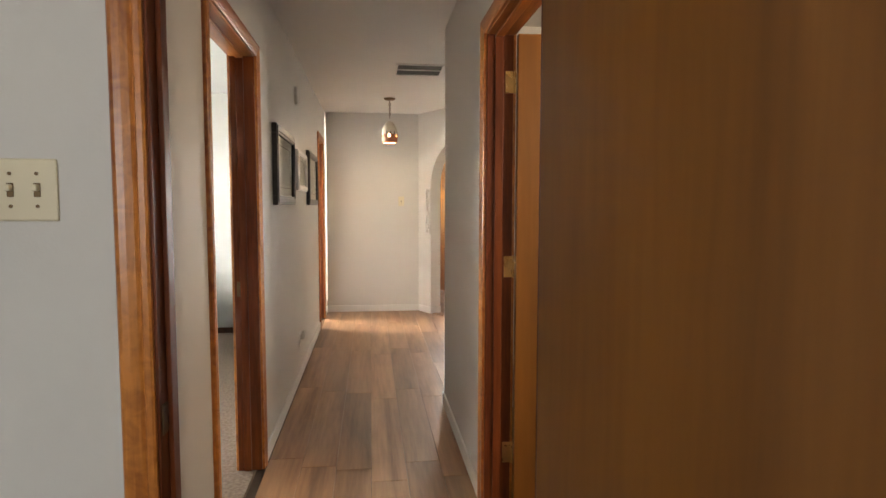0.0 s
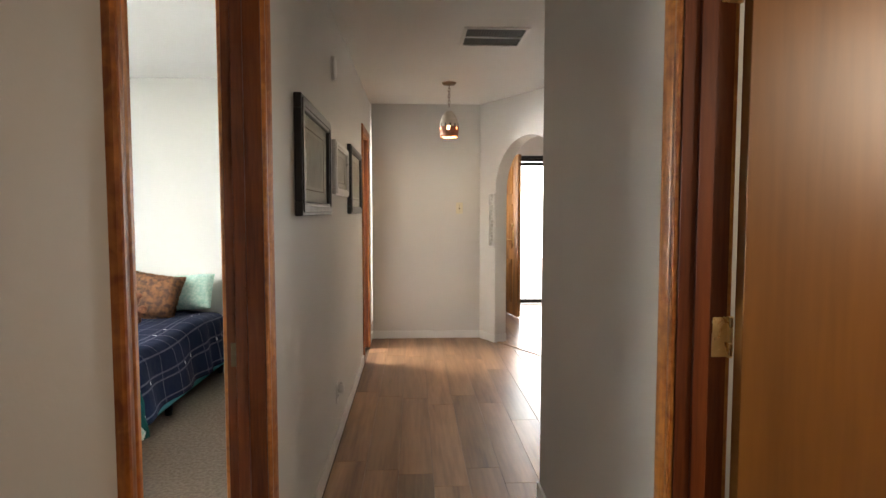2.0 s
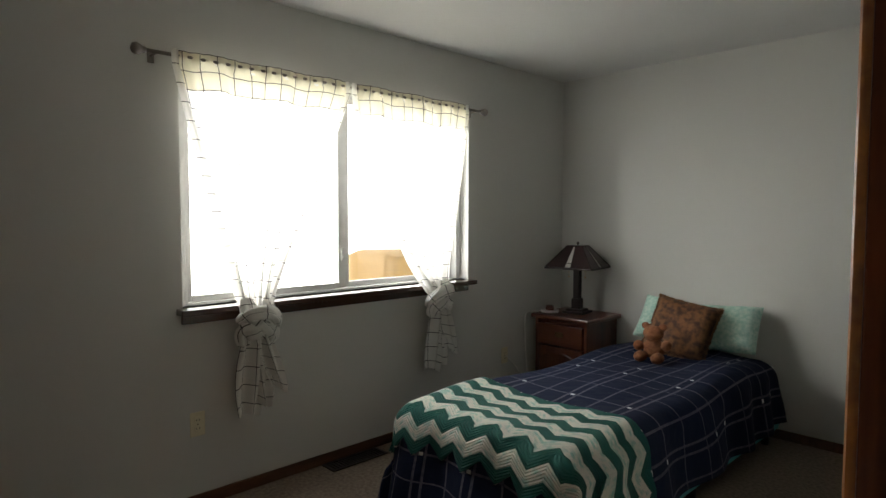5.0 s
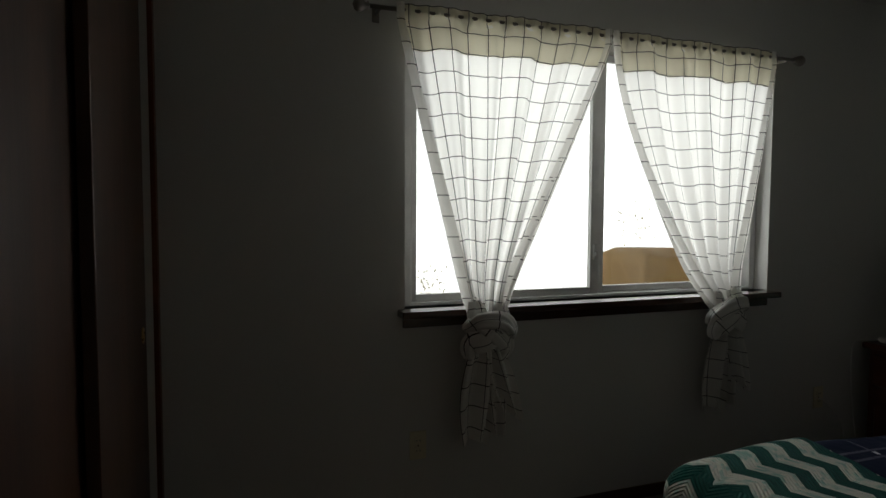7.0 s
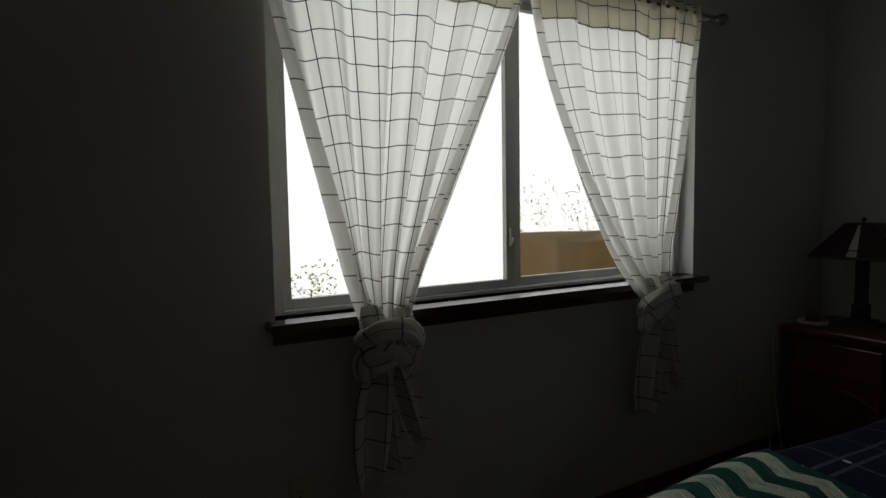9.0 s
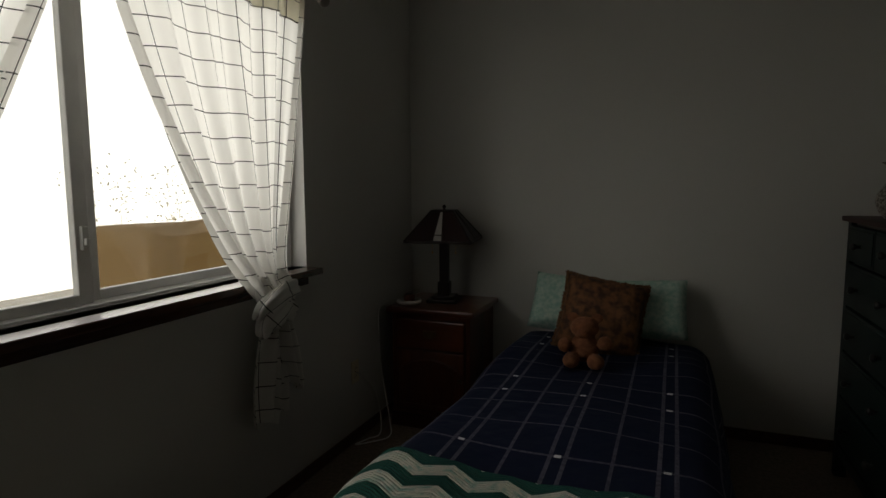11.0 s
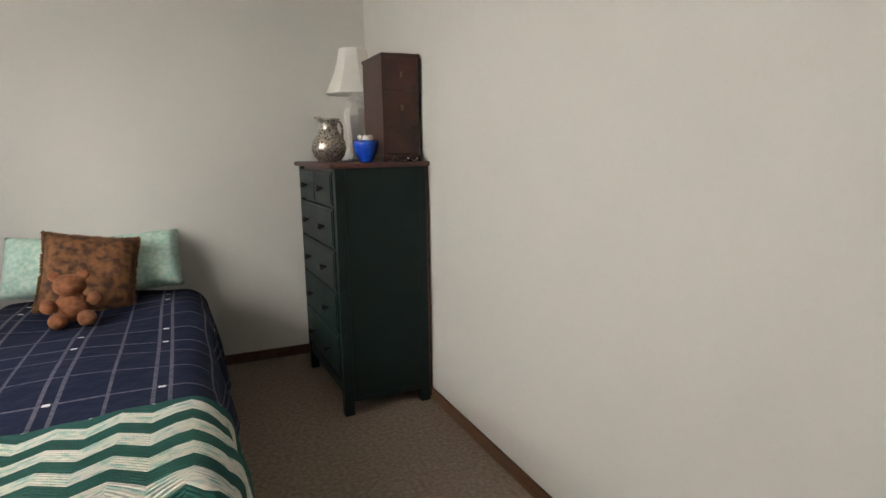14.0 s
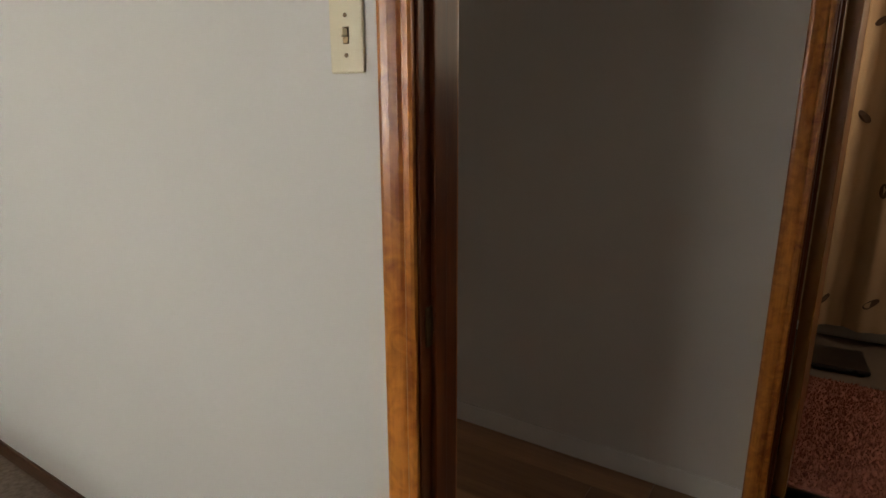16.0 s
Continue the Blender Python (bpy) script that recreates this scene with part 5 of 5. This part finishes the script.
part("cord", tube(curve_points(((-0.065, -0.01, 0.010), (-0.10, -0.08, 0.005), (-0.105, -0.145, -0.005), (-0.105, -0.165, -0.08), (-0.085, -0.175, -0.32), (-0.03, -0.20, -0.58), (0.0, -0.26, 0.005 - NS_H), (-0.06, -0.36, 0.005 - NS_H), (-0.115, -0.41, 0.005 - NS_H), (-0.09, -0.33, 0.005 - NS_H), (-0.045, -0.27, 0.03 - NS_H), (-0.06, -0.285, -0.42), (-0.11, -0.345, -0.31), (-0.137, -0.353, -0.30)), 9), 0.0036, 6), M_PLASTIC, warm, "white power cord", True)

reg = thing("floor_register", pose(-3.228, 3.42, 0.0), "brown metal floor register set in the carpet", "vent")
part("frame", boxes((-0.06, 0.06, -0.185, -0.165, 0, 0.006), (-0.06, 0.06, 0.165, 0.185, 0, 0.006), (-0.06, -0.045, -0.165, 0.165, 0, 0.006), (0.045, 0.06, -0.165, 0.165, 0, 0.006), bevel=0.0015), M_BRONZE, reg)
part("backing", boxes((-0.045, 0.045, -0.165, 0.165, 0.0005, 0.0012)), M_IRON, reg)
for k in range(16):
    part("slat", boxes((-0.045, 0.045, -0.157 + k * 0.0205, -0.151 + k * 0.0205, 0.001, 0.0055)), M_BRONZE, reg)


# ---------------------------------------------------------------- dresser and what stands on it
M_GREEN = mat("dark_green_paint", (0.004, 0.013, 0.012), 0.42, second=(0.003, 0.010, 0.0095), scale=6, bump=0.05, spec=0.25)
M_MAHOG = wood("mahogany", (0.030, 0.008, 0.006), (0.080, 0.020, 0.014), 0.5, 1, 12, 0.08)
DX0, DX1, DY0, DY1, DH = -1.105, -0.672, 4.535, 5.27, 1.155
# it stands a little askew to the wall
dres = thing("dresser", pose(DX0, DY0, 0, 0, 0, 1.4) @ pose(-DX0, -DY0, 0), "tall dark green dresser with a reddish brown wooden top", "dresser")
part("top", boxes((DX0 - 0.022, DX1 + 0.008, DY0 - 0.018, DY1 + 0.018, DH - 0.022, DH), bevel=0.005), M_MAHOG, dres, "reddish brown wooden top")
for y0, y1 in ((DY0 + 0.005, DY0 + 0.022), (DY1 - 0.022, DY1 - 0.005)):
    part("side_panel", boxes((DX0 + 0.046, DX1 - 0.008, y0, y1, 0.085, DH - 0.022), bevel=0.002), M_GREEN, dres)
part("back_panel", boxes((DX1 - 0.006, DX1 + 0.006, DY0 + 0.002, DY1 - 0.002, 0.02, DH - 0.023)), M_MAHOG, dres, "reddish brown back")
for y in (DY0, DY1 - 0.045):
    part("corner_post", boxes((DX0, DX0 + 0.045, y, y + 0.045, 0.0, DH - 0.022), bevel=0.003), M_GREEN, dres)
    part("leg", boxes((DX1 - 0.055, DX1 - 0.008, y, y + 0.045, 0.0, DH - 0.022), bevel=0.003), M_GREEN, dres)
part("bottom_rail", boxes((DX0 + 0.006, DX0 + 0.026, DY0 + 0.045, DY1 - 0.045, 0.10, 0.145)), M_GREEN, dres)
part("side_rail", boxes((DX0 + 0.045, DX1 - 0.055, DY0 + 0.004, DY0 + 0.018, 0.065, 0.09)), M_GREEN, dres)
heights = (0.162, 0.19, 0.195, 0.20, 0.208)
z = DH - 0.034
for k, h in enumerate(heights):
    spans = ((DY0 + 0.048, (DY0 + DY1) / 2 - 0.003), ((DY0 + DY1) / 2 + 0.003, DY1 - 0.048)) if k == 0 else ((DY0 + 0.048, DY1 - 0.048),)
    for y0, y1 in spans:
        d = part("drawer", boxes((DX0 - 0.004, DX0 + 0.018, y0, y1, z - h + 0.008, z - 0.004), bevel=0.003), M_GREEN, dres)
        d2 = boxes((DX0 - 0.008, DX0 - 0.003, y0 + 0.012, y1 - 0.012, z - h + 0.020, z - 0.016), bevel=0.002)
        part("drawer_face", d2, M_GREEN, d)
        ys = ((y0 + y1) / 2,) if k == 0 else (y0 + (y1 - y0) * 0.25, y0 + (y1 - y0) * 0.75)
        for yk in ys:
            part("knob", lathe(((0.008, 0.0), (0.007, 0.012), (0.015, 0.020), (0.016, 0.028), (0.010, 0.034), (0.0, 0.035)), 16), M_BLACK, d, "dark round knob", True, pose(DX0 - 0.007, yk, z - h / 2, 0, -90, 0))
    z -= h
part("carcass", boxes((DX0 + 0.02, DX1 - 0.008, DY0 + 0.023, DY1 - 0.023, 0.10, DH - 0.023)), M_BLACK, dres, "dark inside")

M_PITCHER = mat("mottled_silver", (0.66, 0.62, 0.55), 0.3, 0.8, second=(0.17, 0.145, 0.12), scale=105, amount=1.0, bump=0.5, bump_scale=70, detail=1.5)
pit = thing("pitcher", pose(-1.02, 4.98, DH) @ Matrix.Diagonal((0.9, 0.9, 0.92, 1)), "mottled silver mosaic pitcher with a flared lip", "pitcher")
body = lathe(((0.050, 0.0), (0.058, 0.004), (0.082, 0.030), (0.096, 0.070), (0.092, 0.105), (0.070, 0.140), (0.052, 0.168), (0.048, 0.190), (0.056, 0.215), (0.066, 0.228), (0.062, 0.227), (0.050, 0.205), (0.043, 0.185)), 40)
for v in body.verts:
    if v.co.z > 0.20 and v.co.x < -0.03:
        v.co.x -= 0.020 * (v.co.z - 0.20) / 0.03
        v.co.z += 0.010
part("body", body, M_PITCHER, pit, "", True)
part("handle", tube(curve_points(((0.060, 0.0, 0.215), (0.105, 0.0, 0.205), (0.118, 0.0, 0.150), (0.090, 0.0, 0.090)), 8), 0.008, 10), M_PITCHER, pit, "", True, pose(0, 0, 0, 0, 0, 35))

M_SHADE = line_grid("shade_linen", 50.0, 50.0, 0.0, (0.92, 0.91, 0.86), (0.92, 0.91, 0.86), (0.88, 0.87, 0.82), 0.25)
M_CHROME = mat("pewter", (0.84, 0.83, 0.80), 0.34, 0.6, second=(0.66, 0.64, 0.61), scale=12)
lamp2 = thing("table_lamp", pose(-0.838, 5.13, DH), "silver urn table lamp with a white eight-sided bell shade", "lamp")
part("base", lathe(((0.050, 0.0), (0.054, 0.010), (0.044, 0.022), (0.036, 0.040)), 8), M_CHROME, lamp2)
part("body", lathe(((0.036, 0.040), (0.042, 0.10), (0.056, 0.20), (0.062, 0.235), (0.054, 0.27), (0.034, 0.29), (0.030, 0.30), (0.040, 0.31), (0.030, 0.325), (0.012, 0.337), (0.010, 0.40)), 8), M_CHROME, lamp2, "faceted silver urn")
prof = ((0.146, 0.345), (0.132, 0.375), (0.108, 0.43), (0.088, 0.49), (0.076, 0.54), (0.072, 0.572))
sh = lathe(prof, 16, flute=0.035, flutes=8)
for f in [f for f in sh.faces if len(f.verts) > 4]:
    bmesh.ops.delete(sh, geom=[f], context="FACES_ONLY")
part("shade", sh, M_SHADE, lamp2, "white bell shade")

M_BLUE = mat("cobalt_glass", (0.004, 0.040, 0.40), 0.05, second=(0.010, 0.120, 0.62), scale=22, coat=1.0)
cup = thing("glass_cup", pose(-0.914, 4.70, DH), "cobalt blue glass cup filled with white shells", "cup")
part("cup", lathe(((0.0, 0.0), (0.028, 0.0), (0.034, 0.010), (0.050, 0.045), (0.058, 0.080), (0.060, 0.098), (0.056, 0.098), (0.053, 0.080), (0.045, 0.046), (0.028, 0.012), (0.0, 0.010)), 32), M_BLUE, cup, "", True)
bm = bmesh.new()
rnd = random.Random(6)
for k in range(9):
    a, r = rnd.uniform(0, 6.28), rnd.uniform(0.0, 0.034)
    made = bmesh.ops.create_icosphere(bm, subdivisions=2, radius=rnd.uniform(0.012, 0.019), matrix=pose(r * math.cos(a), r * math.sin(a), rnd.uniform(0.085, 0.118)))
part("shells", bm, M_PLASTIC, cup, "white shells", True)
for x, y, hgt in ((-0.815, 4.578, 0.030), (-0.745, 4.582, 0.022), (-0.70, 4.575, 0.018)):
    jar = thing("glass_jar", pose(x, y, DH), "small clear glass jar standing on the dresser", "jar", "small jars on the dresser")
    part("body", lathe(((0.013, 0.0), (0.015, 0.004), (0.014, hgt), (0.009, hgt + 0.006), (0.0, hgt + 0.006)), 16), glass("clear_jar", (0.9, 0.9, 0.88), 0.1), jar, "", True)

M_CHEST = wood("dark_mahogany", (0.016, 0.0045, 0.0035), (0.055, 0.014, 0.009), 0.4, 1, 12, 0.15)
chest = thing("jewellery_chest", pose(-0.764, 4.616, DH, 0, 0, 0), "dark mahogany jewellery chest with small pulls", "jewellery chest")
cw, cd2, ch = 0.088, 0.30, 0.475
part("case", boxes((-cw, cw, 0.0, cd2, 0.018, ch), bevel=0.004), M_CHEST, chest)
part("lid", boxes((-cw - 0.004, cw + 0.004, -0.005, cd2 + 0.004, ch - 0.010, ch + 0.006), bevel=0.004), M_CHEST, chest)
part("base_mould", boxes((-cw - 0.006, cw + 0.006, -0.008, cd2 + 0.005, 0.006, 0.030), bevel=0.004), M_CHEST, chest)
for x in (-cw + 0.01, cw - 0.01):
    for y in (0.01, cd2 - 0.01):
        part("foot", rod(bmesh.new(), (x, y, 0), (x, y, 0.008), 0.010), M_CHEST, chest)
for z0, z1 in ((0.036, 0.165), (0.172, 0.312), (0.319, 0.458)):
    d = part("drawer", boxes((-cw + 0.008, cw - 0.008, -0.005, 0.004, z0, z1), bevel=0.002), M_CHEST, chest)
    if z0 > 0.1:
        part("pull", boxes((-0.006, 0.006, -0.012, -0.005, (z0 + z1) / 2 - 0.012, (z0 + z1) / 2 + 0.012), bevel=0.003), M_DARKBRASS, d, "small aged brass pull")


# ---------------------------------------------------------------- bathroom
M_TILE = mat("bath_floor_vinyl", (0.16, 0.12, 0.09), 0.5, second=(0.11, 0.08, 0.06), scale=6)
setting("bath_floor", boxes((0.54, 2.6, 0.535, 2.947, -0.02, 0.0)), M_TILE, "brown vinyl bathroom floor", "floor")
M_PINK = mat("pink_shag", (0.42, 0.17, 0.12), 1.0, second=(0.30, 0.11, 0.08), scale=70, amount=1.0, bump=1.0, bump_scale=200)
rug = bmesh.new()
rnd = random.Random(2)
box(rug, 0.70, 1.68, 0.95, 1.66, 0.0, 0.014, bevel=0.006)
verts, faces = [], []
for k in range(9000):
    x, y, a = rnd.uniform(0.705, 1.675), rnd.uniform(0.955, 1.655), rnd.uniform(0, 6.28)
    w, hh, lx, ly = 0.0035, rnd.uniform(0.010, 0.020), rnd.uniform(-0.010, 0.010), rnd.uniform(-0.010, 0.010)
    i = len(verts)
    verts += [(x - w * math.cos(a), y - w * math.sin(a), 0.012), (x + w * math.cos(a), y + w * math.sin(a), 0.012), (x + lx, y + ly, 0.012 + hh)]
    faces.append((i, i + 1, i + 2))
mat_rug = thing("bath_mat", pose(0, 0, 0), "dusty pink shaggy bath mat on the bathroom floor", "bath mat")
part("backing", rug, M_PINK, mat_rug)
me = bpy.data.meshes.new("shag")
me.from_pydata(verts, [], faces)
me.materials.append(M_PINK)
pile = new("shag", me)
pile.parent = mat_rug
tagged(pile, "shaggy pink pile", "", "", "stuff")
scale_t = thing("bathroom_scale", pose(1.94, 1.52, 0, 0, 0, 5), "flat black bathroom scale on the floor", "scale")
part("platform", boxes((-0.14, 0.14, -0.15, 0.15, 0.012, 0.035), bevel=0.008), M_BLACK, scale_t)
for x in (-0.11, 0.11):
    for y in (-0.12, 0.12):
        part("foot", rod(bmesh.new(), (x, y, 0), (x, y, 0.014), 0.014), M_IRON, scale_t)
M_SHOWER = mat("shower_cloth", (0.50, 0.34, 0.19), 0.8, second=(0.42, 0.27, 0.14), scale=4)
sc = thing("shower_curtain", pose(2.24, 0, 0), "tan shower curtain printed with dark leaves", "shower curtain")


def shower(i, j):
    y = 0.60 + 2.2 * j
    return (0.03 * math.sin(y * 26) + 0.012 * math.sin(y * 61 + 2 * i), y, 0.09 + 1.83 * i)


part("cloth", cloth_sheet(12, 160, shower, lambda i, j: (j * 2.2, i * 1.8)), M_SHOWER, sc, "", True)
rnd = random.Random(12)
M_LEAF = mat("leaf_print", (0.10, 0.055, 0.03), 0.8, scale=20)
for k in range(26):
    y, zc, sz, an = rnd.uniform(0.75, 2.4), rnd.uniform(0.2, 1.7), rnd.uniform(0.02, 0.05), rnd.uniform(-1, 1)
    bm = bmesh.new()
    vs = []
    for t in range(12):
        a = 2 * math.pi * t / 12
        yy, zz = sz * 0.45 * math.sin(a), sz * math.cos(a) * (1.2 if math.cos(a) > 0 else 0.8)
        yy, zz = yy * math.cos(an) - zz * math.sin(an), yy * math.sin(an) + zz * math.cos(an)
        pos = shower((zc + zz - 0.09) / 1.83, (y + yy - 0.60) / 2.2)
        vs.append(bm.verts.new((pos[0] - 0.0035, pos[1], pos[2])))
    bm.faces.new(vs)
    part("leaf_print", bm, M_LEAF, sc)
part("rod", rod(bmesh.new(), (0, 0.54, 1.94), (0, 2.94, 1.94), 0.012), M_CHROME, sc)
setting("bathtub_side", boxes((2.33, 2.60, 0.54, 2.94, 0, 0.42), bevel=0.02), M_PLASTIC, "white side of the bathtub", "bathtub")


# ---------------------------------------------------------------- outside the bedroom window
M_CANVAS = mat("tan_canvas", (0.42, 0.27, 0.12), 0.9, second=(0.34, 0.21, 0.085), scale=3, bump=0.3, bump_scale=40)
cov = thing("covered_grill", pose(-4.40, 4.98, -0.15), "tan canvas cover over a garden grill, outdoors", "garden cover")


def cover(i, j):
    a = 2 * math.pi * j
    cx, cy = math.copysign(abs(math.cos(a)) ** 0.35, math.cos(a)), math.copysign(abs(math.sin(a)) ** 0.35, math.sin(a))
    fold = 0.02 * math.sin(a * 11 + 3 * i) * i
    if i < 0.3:
        k = i / 0.3
        return (0.32 * cx * k, 0.63 * cy * k, 1.24 + 0.03 * math.sin(3 * a) * k - 0.02 * k * k)
    k = (i - 0.3) / 0.7
    return ((0.33 + 0.03 * k + fold) * cx, (0.64 + 0.03 * k + fold) * cy, 1.22 * (1 - k) + 0.012 * math.sin(9 * a) * k)


part("canvas", cloth_sheet(26, 96, cover, lambda i, j: (j, i)), M_CANVAS, cov, "", True)
M_TWIG = mat("dry_twigs", (0.62, 0.50, 0.36), 0.9, second=(0.50, 0.38, 0.24), scale=30)
M_LEAFO = mat("pale_leaves", (0.62, 0.54, 0.28), 0.8, second=(0.56, 0.38, 0.22), scale=25)


def shrub(x, y, height, seed, label):
    rnd = random.Random(seed)
    e = thing("shrub", pose(x, y, -0.15), label, "shrub")
    stems, lv, lf = bmesh.new(), [], []
    for k in range(9):
        a, t = rnd.uniform(0, 6.28), rnd.uniform(0.12, 0.5)
        p = Vector((0.05 * math.cos(a), 0.05 * math.sin(a), 0))
        d = Vector((t * math.cos(a), t * math.sin(a), 1)).normalized()
        r = 0.006
        for seg in range(7):
            q = p + d * height / 7 * rnd.uniform(0.8, 1.1)
            rod(stems, p, q, r, r * 0.75, 5)
            for m in range(5):
                s = p.lerp(q, rnd.random())
                o = Vector((rnd.uniform(-1, 1), rnd.uniform(-1, 1), rnd.uniform(-0.2, 1))).normalized()
                e2 = s + o * rnd.uniform(0.05, 0.16)
                if m < 2:
                    rod(stems, s, e2, r * 0.4, r * 0.2, 4)
                i = len(lv)
                w = o.orthogonal().normalized() * 0.012
                lv += [e2, e2 + o * 0.02 + w, e2 + o * 0.045, e2 + o * 0.02 - w]
                lf.append((i, i + 1, i + 2, i + 3))
            p, r = q, r * 0.75
            d = (d + Vector((rnd.uniform(-0.25, 0.25), rnd.uniform(-0.25, 0.25), 0.05))).normalized()
    part("stems", stems, M_TWIG, e)
    me = bpy.data.meshes.new("leaves")
    me.from_pydata([tuple(v) for v in lv], [], lf)
    me.materials.append(M_LEAFO)
    lo = new("leaves", me)
    lo.parent = e
    return e


shrub(-8.4, 8.0, 1.9, 3, "sparse dry garden shrub with reddish leaves")
shrub(-8.8, 9.3, 2.0, 5, "sparse dry garden shrub with thin twigs")
shrub(-7.6, 4.0, 0.85, 7, "low yellow-green garden shrub")
# Emitting sheet stands in for blown-out daylight and also lights the bedroom.
M_DAYLIGHT_GLOW = glow("backdrop_glow", (1.0, 0.99, 0.95), 34.0)
# Weaker emitting sheet gives the front doorway its white daylight.
M_PORCH_GLOW = glow("porch_backdrop_glow", (1.0, 0.99, 0.95), 5.0)
tagged(part("backdrop", boxes((-9.9, -9.8, -12, 20, -0.15, 8.0)), M_DAYLIGHT_GLOW), "glowing sheet standing in for bright daylight outside the window", "backdrop", kind="structure")
tagged(part("backdrop", boxes((-10, 16, 19.0, 19.1, -0.15, 9.0)), M_PORCH_GLOW), "glowing sheet standing in for bright daylight outside the front door", "backdrop", kind="structure")


# ---------------------------------------------------------------- floor boards, last
hall_floor = thing("floor", pose(0, 0, 0), "brown wood-look plank floor of the hallway", "floor", kind="structure")
hall_floor["planks_of"] = "hall"
planks(hall_floor, -0.53, 1.50, 0.475, 6.60, 0.175, 1.22, 5)
entry_floor = thing("entry_floor", pose(0, 0, 0), "brown wood-look plank floor of the entry", "floor", kind="structure")
entry_floor["planks_of"] = "entry"
planks(entry_floor, 1.50, 3.40, 4.2, 8.72, 0.175, 1.22, 9)
planks(entry_floor, 0.62, 1.50, 6.60, 8.72, 0.175, 1.22, 11)
